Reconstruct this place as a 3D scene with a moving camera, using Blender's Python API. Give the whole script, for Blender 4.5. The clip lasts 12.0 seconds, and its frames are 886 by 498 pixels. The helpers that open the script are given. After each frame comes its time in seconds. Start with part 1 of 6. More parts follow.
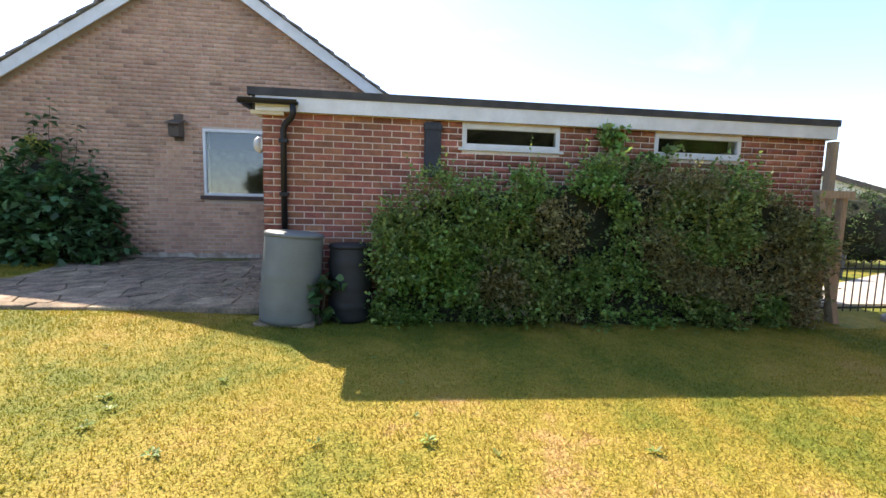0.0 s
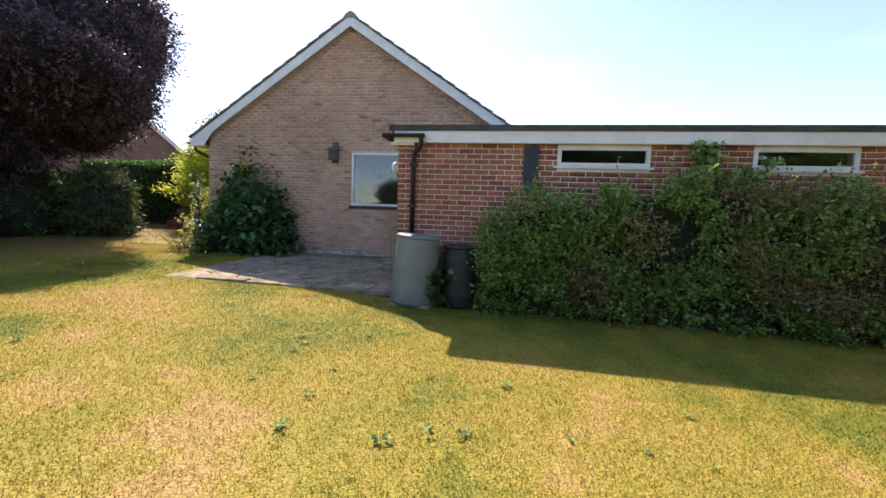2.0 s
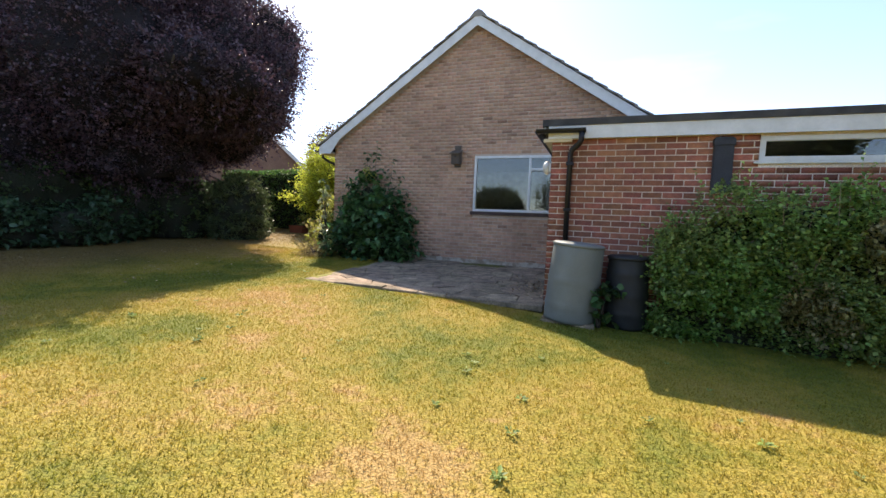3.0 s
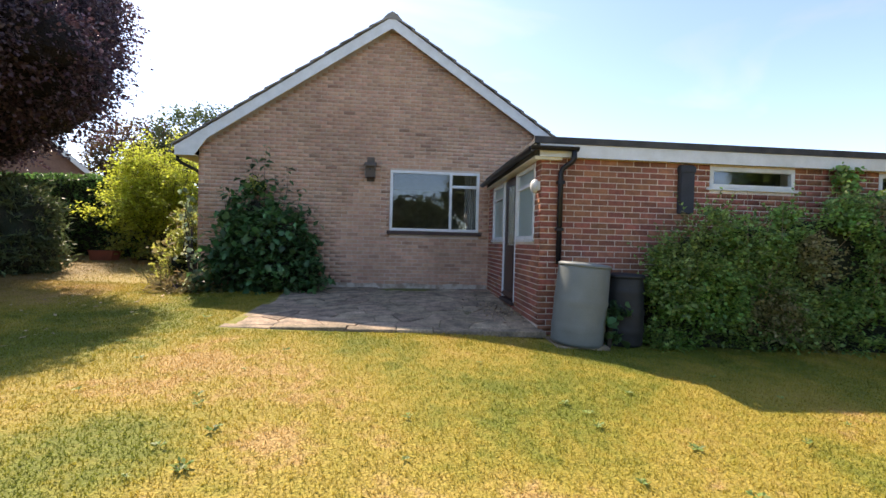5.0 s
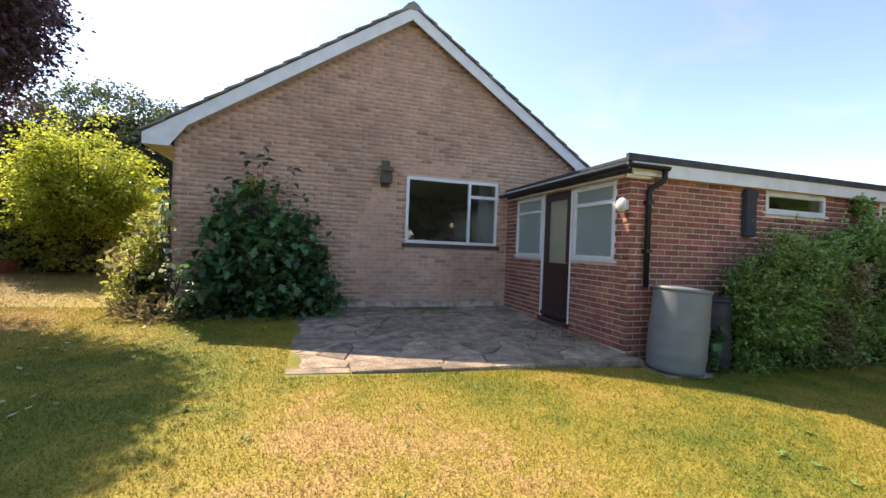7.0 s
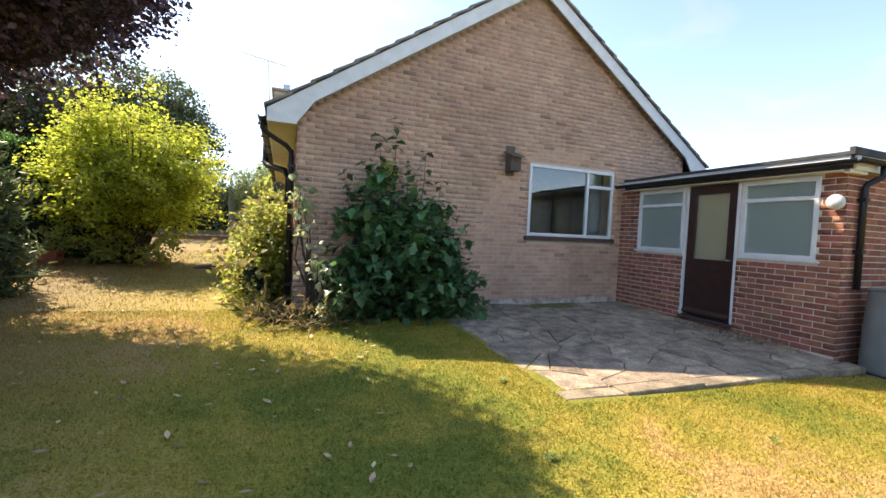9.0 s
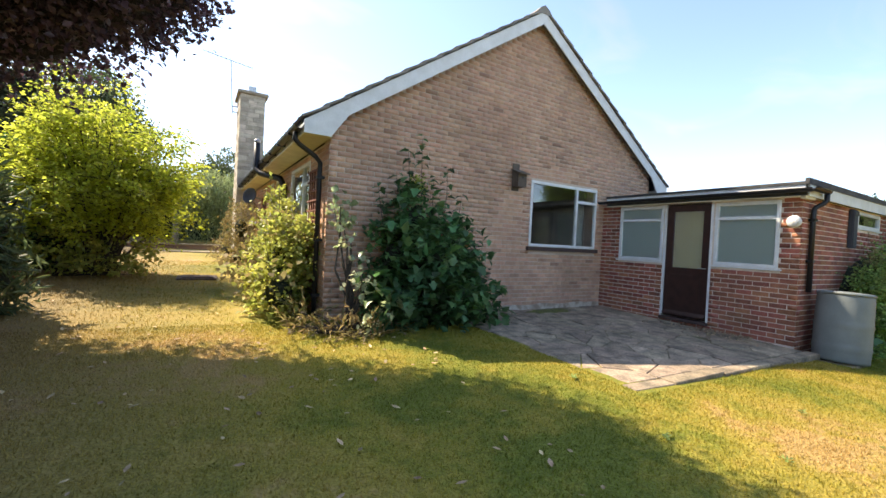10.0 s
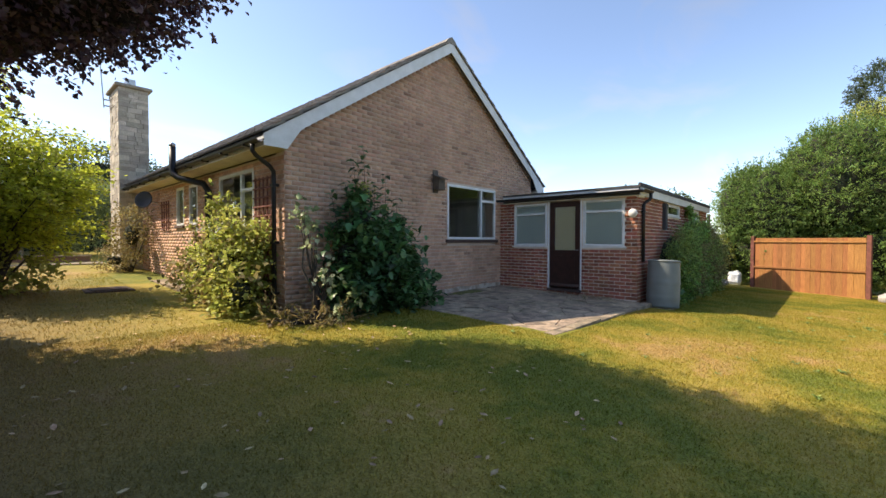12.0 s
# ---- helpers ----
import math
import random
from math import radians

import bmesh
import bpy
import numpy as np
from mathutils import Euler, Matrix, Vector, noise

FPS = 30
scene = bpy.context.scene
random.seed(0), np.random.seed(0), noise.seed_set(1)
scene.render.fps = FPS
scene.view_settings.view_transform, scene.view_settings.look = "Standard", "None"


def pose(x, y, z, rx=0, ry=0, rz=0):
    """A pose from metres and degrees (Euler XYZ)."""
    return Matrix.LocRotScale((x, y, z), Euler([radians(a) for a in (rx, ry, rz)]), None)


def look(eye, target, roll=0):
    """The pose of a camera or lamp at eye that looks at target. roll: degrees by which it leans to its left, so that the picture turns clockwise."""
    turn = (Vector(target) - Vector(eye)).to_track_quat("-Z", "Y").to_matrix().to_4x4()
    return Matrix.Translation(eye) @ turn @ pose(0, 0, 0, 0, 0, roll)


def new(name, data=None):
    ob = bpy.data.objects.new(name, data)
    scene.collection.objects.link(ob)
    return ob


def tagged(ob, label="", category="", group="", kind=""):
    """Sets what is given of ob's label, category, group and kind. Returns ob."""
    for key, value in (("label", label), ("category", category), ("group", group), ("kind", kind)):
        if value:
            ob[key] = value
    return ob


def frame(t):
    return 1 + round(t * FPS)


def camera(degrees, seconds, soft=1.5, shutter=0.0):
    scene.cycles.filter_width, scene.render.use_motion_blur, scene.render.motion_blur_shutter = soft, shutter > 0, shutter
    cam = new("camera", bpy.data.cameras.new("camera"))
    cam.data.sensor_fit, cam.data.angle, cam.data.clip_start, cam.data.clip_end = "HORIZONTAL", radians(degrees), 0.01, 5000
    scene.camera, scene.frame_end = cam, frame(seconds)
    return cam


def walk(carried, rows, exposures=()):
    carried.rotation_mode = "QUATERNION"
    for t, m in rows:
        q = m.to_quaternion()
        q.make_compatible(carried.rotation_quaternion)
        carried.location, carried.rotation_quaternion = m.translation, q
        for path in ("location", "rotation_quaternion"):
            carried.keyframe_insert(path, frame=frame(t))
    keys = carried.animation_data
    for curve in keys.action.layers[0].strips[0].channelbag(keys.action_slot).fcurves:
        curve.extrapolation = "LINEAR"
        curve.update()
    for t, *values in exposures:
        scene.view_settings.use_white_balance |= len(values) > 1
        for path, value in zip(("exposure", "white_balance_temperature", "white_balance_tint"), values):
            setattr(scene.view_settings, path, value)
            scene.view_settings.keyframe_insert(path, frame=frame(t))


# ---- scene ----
cam = camera(94.4, 12.0)
PATH = [
    (0, (-0.041, -0.053, 1.652), (0.202, 1.922, 1.454), 1.4),
    (0.5, (0.125, -0.393, 1.646), (0.291, 1.596, 1.533), 4.0),
    (1, (0.37, -0.799, 1.669), (0.452, 1.199, 1.609), 1.8),
    (1.5, (0.383, -0.999, 1.684), (0.352, 0.997, 1.548), 1.9),
    (2, (0.154, -1.094, 1.667), (-0.16, 0.874, 1.495), 2.0),
    (2.5, (-0.212, -0.936, 1.634), (-0.832, 0.96, 1.487), 1.9),
    (2.7, (-0.476, -0.861, 1.618), (-1.198, 0.998, 1.459), 2.2),
    (4.3, (-2.395, -0.467, 1.5), (-2.574, 1.524, 1.441), 2.4),
    (4.5, (-2.617, -0.428, 1.498), (-2.656, 1.571, 1.444), 2.1),
    (5, (-3.22, -0.237, 1.559), (-3.051, 1.755, 1.528), 1.5),
    (5.5, (-3.71, -0.107, 1.571), (-3.497, 1.881, 1.524), 1.7),
    (6, (-4.279, 0.181, 1.59), (-3.92, 2.148, 1.518), 1.4),
    (6.5, (-4.715, 0.434, 1.626), (-4.196, 2.365, 1.576), 1.3),
    (7, (-5.212, 0.809, 1.705), (-4.616, 2.718, 1.702), 2.2),
    (7.5, (-5.61, 1.195, 1.786), (-5.095, 3.127, 1.826), 3.3),
    (7.7, (-5.854, 1.349, 1.794), (-5.373, 3.29, 1.835), 3.1),
    (9.3, (-7.954, 2.353, 1.768), (-7.153, 4.183, 1.67), 1.8),
    (9.5, (-8.222, 2.427, 1.777), (-7.375, 4.238, 1.713), 1.0),
    (10, (-8.957, 2.528, 1.774), (-7.929, 4.243, 1.742), 2.9),
    (10.5, (-9.4, 2.545, 1.802), (-8.197, 4.143, 1.767), 3.0),
    (11, (-9.89, 2.56, 1.805), (-8.558, 4.052, 1.795), 0.6),
    (11.5, (-10.238, 2.452, 1.806), (-8.827, 3.87, 1.799), -0.1),
    (12, (-10.489, 2.252, 1.757), (-9.005, 3.592, 1.716), 0.1),
]
walk(cam, [(t, look(eye, target, roll)) for t, eye, target, roll in PATH], [(0.0, 2.0, 7450, 15), (1.2, 1.68, 7450, 15), (2.5, 1.68, 7450, 15), (5.5, 1.75, 7650, 16), (7.5, 1.84, 7700, 16), (9.5, 2.10, 7900, 12), (10.5, 1.88, 7800, 11), (12.0, 1.50, 7600, 12)])

# ==== light ====
SUN_EL, SUN_AZ = radians(46.8), radians(-34.8)
world = bpy.data.worlds.new("world")
scene.world = world
world.use_nodes = True
wn = world.node_tree
sky = wn.nodes.new("ShaderNodeTexSky")
sky.sky_type, sky.sun_disc = "NISHITA", False
sky.sun_elevation, sky.sun_rotation = SUN_EL, SUN_AZ % (2 * math.pi)
sky.air_density, sky.dust_density, sky.ozone_density = 0.75, 0.4, 3.0
# thin high cloud
w_co, w_map, w_noise = wn.nodes.new("ShaderNodeTexCoord"), wn.nodes.new("ShaderNodeMapping"), wn.nodes.new("ShaderNodeTexNoise")
w_map.inputs["Rotation"].default_value, w_map.inputs["Scale"].default_value = (0.0, 0.3, 0.9), (1.2, 3.2, 6.0)
w_noise.inputs["Scale"].default_value, w_noise.inputs["Detail"].default_value, w_noise.inputs["Distortion"].default_value = 1.3, 7, 0.6
wn.links.new(w_co.outputs["Generated"], w_map.inputs[0])
wn.links.new(w_map.outputs[0], w_noise.inputs["Vector"])
w_amount = wn.nodes.new("ShaderNodeMapRange")
w_amount.inputs[1].default_value, w_amount.inputs[2].default_value, w_amount.inputs[4].default_value = 0.54, 0.80, 0.42
wn.links.new(w_noise.outputs[0], w_amount.inputs[0])
w_grey = wn.nodes.new("ShaderNodeRGBToBW")
wn.links.new(sky.outputs[0], w_grey.inputs[0])
w_gain = wn.nodes.new("ShaderNodeMath")
w_gain.operation = "MULTIPLY"
w_gain.inputs[1].default_value = 1.2
wn.links.new(w_grey.outputs[0], w_gain.inputs[0])
w_mix = wn.nodes.new("ShaderNodeMix")
w_mix.data_type = "RGBA"
wn.links.new(w_amount.outputs[0], w_mix.inputs[0])
wn.links.new(sky.outputs[0], w_mix.inputs[6])
wn.links.new(w_gain.outputs[0], w_mix.inputs[7])
wn.links.new(w_mix.outputs[2], wn.nodes["Background"].inputs[0])
wn.nodes["Background"].inputs[1].default_value = 0.126
sun = new("sun", bpy.data.lights.new("sun", "SUN"))
sun.data.energy, sun.data.angle, sun.data.color = 2.7, radians(0.55), (1.0, 0.93, 0.82)
sun_way = Vector((math.sin(SUN_AZ) * math.cos(SUN_EL), math.cos(SUN_AZ) * math.cos(SUN_EL), math.sin(SUN_EL)))
sun.matrix_world = look(sun_way * 40, (0, 0, 0))
rng = np.random.default_rng(7)


# ==== materials ====
def material(name, base, rough=0.8, second=None, scale=8.0, fine=60.0, bump=0.3, metal=0.0, spread=0.5, third=None,
             island=False, piece=False, vary=0.0, translucent=0.0, stretch=(1, 1, 1), depth=0.01, gloss=0.5, grain=0.18,
             broad=0.0, streaks=0.0):
    """A surface of two colours mottled at two scales, with fine relief; vary shifts the value piece by piece."""
    m = bpy.data.materials.new(name)
    m.use_nodes = True
    n, l = m.node_tree.nodes, m.node_tree.links
    p = n["Principled BSDF"]
    p.inputs["Roughness"].default_value, p.inputs["Metallic"].default_value = rough, metal
    p.inputs["Specular IOR Level"].default_value = gloss
    co = n.new("ShaderNodeTexCoord")
    mp = n.new("ShaderNodeMapping")
    mp.inputs["Scale"].default_value = stretch
    geo = n.new("ShaderNodeNewGeometry")
    l.new(geo.outputs["Position"], mp.inputs[0])
    a, b = n.new("ShaderNodeTexNoise"), n.new("ShaderNodeTexNoise")
    for node, s, d in ((a, scale, 5), (b, fine, 3)):
        node.inputs["Scale"].default_value, node.inputs["Detail"].default_value = s, d
        l.new(mp.outputs[0], node.inputs["Vector"])
    mix = n.new("ShaderNodeMix")
    mix.data_type = "RGBA"
    mix.inputs[6].default_value = (*base, 1)
    mix.inputs[7].default_value = (*(second or [c * 0.7 for c in base]), 1)
    ramp = n.new("ShaderNodeMapRange")
    ramp.inputs[1].default_value, ramp.inputs[2].default_value = 0.5 - spread * 0.3, 0.5 + spread * 0.3
    l.new(a.outputs[0], ramp.inputs[0])
    l.new(ramp.outputs[0], mix.inputs[0])
    last = mix.outputs[2]
    if third:
        mix3 = n.new("ShaderNodeMix")
        mix3.data_type = "RGBA"
        r3 = n.new("ShaderNodeMapRange")
        r3.inputs[1].default_value, r3.inputs[2].default_value = 0.5, 0.72
        l.new(b.outputs[0], r3.inputs[0])
        l.new(r3.outputs[0], mix3.inputs[0])
        l.new(last, mix3.inputs[6])
        mix3.inputs[7].default_value = (*third, 1)
        last = mix3.outputs[2]
    hsv = n.new("ShaderNodeHueSaturation")
    l.new(last, hsv.inputs["Color"])
    fine_value = n.new("ShaderNodeMapRange")
    fine_value.inputs[1].default_value, fine_value.inputs[2].default_value = 0.3, 0.7
    fine_value.inputs[3].default_value, fine_value.inputs[4].default_value = 1 - grain, 1 + grain
    l.new(b.outputs[0], fine_value.inputs[0])
    value = fine_value.outputs[0]

    def times(x, y):
        mul = n.new("ShaderNodeMath")
        mul.operation = "MULTIPLY"
        l.new(x, mul.inputs[0])
        l.new(y, mul.inputs[1])
        return mul.outputs[0]
    if broad:
        # weathering in soft patches a metre or so across
        patch = n.new("ShaderNodeTexNoise")
        patch.inputs["Scale"].default_value, patch.inputs["Detail"].default_value = 0.9, 4
        l.new(geo.outputs["Position"], patch.inputs["Vector"])
        worn = n.new("ShaderNodeMapRange")
        worn.inputs[1].default_value, worn.inputs[2].default_value = 0.3, 0.7
        worn.inputs[3].default_value, worn.inputs[4].default_value = 1 - broad, 1 + broad
        l.new(patch.outputs[0], worn.inputs[0])
        value = times(value, worn.outputs[0])
    if streaks:
        # one piece in twenty was burnt darker in the kiln
        pick = geo.outputs["Random Per Island"] if island else n.new("ShaderNodeObjectInfo").outputs["Random"]
        shuffle, wrap, dark = n.new("ShaderNodeMath"), n.new("ShaderNodeMath"), n.new("ShaderNodeMapRange")
        shuffle.operation, wrap.operation = "MULTIPLY", "FRACT"
        shuffle.inputs[1].default_value = 13.7
        l.new(pick, shuffle.inputs[0])
        l.new(shuffle.outputs[0], wrap.inputs[0])
        dark.inputs[1].default_value, dark.inputs[2].default_value = 0.93, 0.99
        dark.inputs[3].default_value, dark.inputs[4].default_value = 1.0, 1 - streaks
        l.new(wrap.outputs[0], dark.inputs[0])
        value = times(value, dark.outputs[0])
    if vary:
        if island:
            rnd = geo.outputs["Random Per Island"]
        else:
            rnd = n.new("ShaderNodeObjectInfo").outputs["Random"]
        v = n.new("ShaderNodeMapRange")
        v.inputs[3].default_value, v.inputs[4].default_value = 1 - vary, 1 + vary
        l.new(rnd, v.inputs[0])
        value = times(v.outputs[0], value)
        hue = n.new("ShaderNodeMapRange")
        fr = n.new("ShaderNodeMath")
        fr.operation = "MULTIPLY"
        fr.inputs[1].default_value = 7.31
        fc = n.new("ShaderNodeMath")
        fc.operation = "FRACT"
        l.new(rnd, fr.inputs[0])
        l.new(fr.outputs[0], fc.inputs[0])
        l.new(fc.outputs[0], hue.inputs[0])
        hue.inputs[3].default_value, hue.inputs[4].default_value = 0.5 - vary * 0.05, 0.5 + vary * 0.05
        l.new(hue.outputs[0], hsv.inputs["Hue"])
    l.new(value, hsv.inputs["Value"])
    l.new(hsv.outputs[0], p.inputs["Base Color"])
    if bump:
        bp = n.new("ShaderNodeBump")
        bp.inputs["Strength"].default_value, bp.inputs["Distance"].default_value = bump, depth
        l.new(b.outputs[0], bp.inputs["Height"])
        l.new(bp.outputs[0], p.inputs["Normal"])
    if translucent:
        tr = n.new("ShaderNodeBsdfTranslucent")
        l.new(hsv.outputs[0], tr.inputs[0])
        ms = n.new("ShaderNodeMixShader")
        ms.inputs[0].default_value = translucent
        l.new(p.outputs[0], ms.inputs[1])
        l.new(tr.outputs[0], ms.inputs[2])
        l.new(ms.outputs[0], n["Material Output"].inputs[0])
    return m


def glass(name, tint, rough, alpha):
    """Clear or frosted window glass."""
    m = bpy.data.materials.new(name)
    m.use_nodes = True
    p = m.node_tree.nodes["Principled BSDF"]
    p.inputs["Base Color"].default_value = (*tint, 1)
    p.inputs["Roughness"].default_value = rough
    p.inputs["Transmission Weight"].default_value = alpha
    p.inputs["IOR"].default_value = 1.6
    return m


BUFF, BUFF2 = (0.60, 0.37, 0.255), (0.51, 0.29, 0.19)
RED, RED2 = (0.39, 0.145, 0.085), (0.27, 0.10, 0.063)
M = {
    "mortar_buff": material("mortar_buff", (0.62, 0.51, 0.41), 0.95, (0.50, 0.39, 0.30), 1.3, 90, broad=0.15),
    "mortar_red": material("mortar_red", (0.80, 0.70, 0.59), 0.95, (0.66, 0.56, 0.47), 2, 90, broad=0.15),
    "brick_buff": material("brick_buff", BUFF, 0.9, BUFF2, 14, 120, vary=0.13, broad=0.14, streaks=0.32),
    "brick_buff_run": material("brick_buff_run", BUFF, 0.9, BUFF2, 14, 120, vary=0.13, island=True, broad=0.14, streaks=0.32),
    "brick_red": material("brick_red", RED, 0.9, RED2, 14, 120, vary=0.28, broad=0.14, streaks=0.32),
    "brick_red_run": material("brick_red_run", RED, 0.9, RED2, 14, 120, vary=0.28, island=True, broad=0.14, streaks=0.32),
    "white": material("white", (0.80, 0.81, 0.80), 0.45, (0.70, 0.71, 0.69), 5, 40, bump=0.05, grain=0.04),
    "cream": material("cream", (0.72, 0.66, 0.50), 0.6, (0.60, 0.54, 0.4), 4, 40, bump=0.05, grain=0.04),
    "black_plastic": material("black_plastic", (0.012, 0.012, 0.014), 0.4, (0.017, 0.017, 0.02), 6, 50, bump=0.05, gloss=0.35, grain=0.04),
    "felt": material("felt", (0.05, 0.05, 0.052), 0.95, (0.09, 0.088, 0.085), 5, 150, bump=0.6),
    "tile": material("tile", (0.20, 0.185, 0.17), 0.95, (0.28, 0.255, 0.225), 4, 70, vary=0.25, bump=0.5),
    "tile_run": material("tile_run", (0.20, 0.185, 0.17), 0.95, (0.28, 0.255, 0.225), 4, 70, vary=0.25, island=True, bump=0.5),
    "sill": material("sill", (0.10, 0.06, 0.05), 0.8, (0.06, 0.04, 0.035), 12, 90),
    "plinth": material("plinth", (0.58, 0.51, 0.42), 0.95, (0.36, 0.27, 0.2), 6, 60, spread=0.3, bump=0.5),
    "door_brown": material("door_brown", (0.052, 0.022, 0.018), 0.35, (0.035, 0.016, 0.013), 10, 70, bump=0.1, grain=0.04),
    "glass": glass("glass", (0.93, 0.97, 0.95), 0.0, 1.0),
    "frosted": glass("frosted", (0.66, 0.80, 0.73), 0.3, 0.7),
    "door_glass": glass("door_glass", (0.95, 0.96, 0.88), 0.22, 0.92),
    "dark_room": material("dark_room", (0.10, 0.095, 0.09), 0.9),
    "room_wall": material("room_wall", (0.36, 0.34, 0.29), 0.9),
    "porch_wall": material("porch_wall", (0.74, 0.77, 0.66), 0.9, (0.66, 0.69, 0.58), 2, 30, grain=0.04),
    "blind": material("blind", (0.78, 0.72, 0.42), 0.8, (0.7, 0.64, 0.36), 4, 30, bump=0.05, grain=0.04),
    "curtain": material("curtain", (0.45, 0.45, 0.43), 0.9, stretch=(12, 12, 1)),
    "butt_grey": material("butt_grey", (0.20, 0.228, 0.223), 0.5, (0.16, 0.182, 0.178), 5, 60, bump=0.08, spread=0.8, grain=0.04),
    "butt_black": material("butt_black", (0.014, 0.017, 0.02), 0.6, (0.022, 0.026, 0.03), 6, 60, bump=0.05, gloss=0.5, grain=0.04),
    "slab": material("slab", (0.41, 0.31, 0.215), 0.95, (0.17, 0.14, 0.10), 5.5, 38, vary=0.22, bump=0.8, broad=0.25, grain=0.3, spread=0.6),
    "slab_gap": material("slab_gap", (0.20, 0.165, 0.11), 1.0, (0.12, 0.115, 0.05), 5, 60),
    "stone": material("stone", (0.56, 0.50, 0.40), 0.95, (0.42, 0.37, 0.29), 5, 60, vary=0.25, island=True, bump=0.6),
    "stone_joint": material("stone_joint", (0.40, 0.36, 0.29), 1.0),
    "metal": material("metal", (0.5, 0.5, 0.5), 0.4, metal=1.0),
    "iron": material("iron", (0.02, 0.02, 0.022), 0.5),
    "timber": material("timber", (0.44, 0.34, 0.23), 0.85, (0.33, 0.25, 0.17), 6, 60, stretch=(6, 6, 1), bump=0.4),
    "fence": material("fence", (0.40, 0.17, 0.05), 0.8, (0.30, 0.12, 0.035), 5, 60, vary=0.18, stretch=(8, 8, 1), bump=0.4),
    "trellis_wood": material("trellis_wood", (0.22, 0.075, 0.05), 0.8, (0.15, 0.05, 0.035), 8, 60),
    "terracotta": material("terracotta", (0.34, 0.10, 0.06), 0.85, (0.27, 0.085, 0.05), 6, 60),
    "soil": material("soil", (0.07, 0.05, 0.035), 1.0, (0.11, 0.08, 0.05), 6, 50, bump=0.8),
    "paving": material("paving", (0.50, 0.45, 0.40), 0.95, (0.42, 0.37, 0.32), 3, 40),
    "bark": material("bark", (0.075, 0.06, 0.048), 0.95, (0.05, 0.04, 0.03), 8, 40, bump=0.9, stretch=(1, 1, 0.3), depth=0.03),
    "bark_pale": material("bark_pale", (0.42, 0.38, 0.32), 0.9, (0.3, 0.27, 0.22), 8, 40, bump=0.6),
    "bag": material("bag", (0.72, 0.74, 0.76), 0.5, (0.6, 0.63, 0.66), 7, 30, bump=0.5),
    "rock": material("rock", (0.45, 0.41, 0.36), 0.95, (0.3, 0.27, 0.24), 4, 30, bump=0.6),
    "render_white": material("render_white", (0.78, 0.78, 0.76), 0.9, (0.7, 0.7, 0.68), 2, 40, grain=0.04),
    "grey_roof": material("grey_roof", (0.16, 0.13, 0.12), 0.9, (0.11, 0.09, 0.085), 3, 30),
    "neighbour_brick": material("neighbour_brick", (0.28, 0.17, 0.125), 0.9, (0.22, 0.13, 0.095), 2, 30),
    "slate": material("slate", (0.035, 0.038, 0.046), 0.7, (0.05, 0.052, 0.06), 6, 60),
    "lamp_glass": material("lamp_glass", (0.85, 0.85, 0.82), 0.3, bump=0),
}


def leaf_material(name, base, second, vary=0.3, translucent=0.4, rough=0.5, gloss=0.5):
    return material(name, base, rough, second, 0.9, 9, bump=0.0, vary=vary, island=True, translucent=translucent, gloss=gloss)


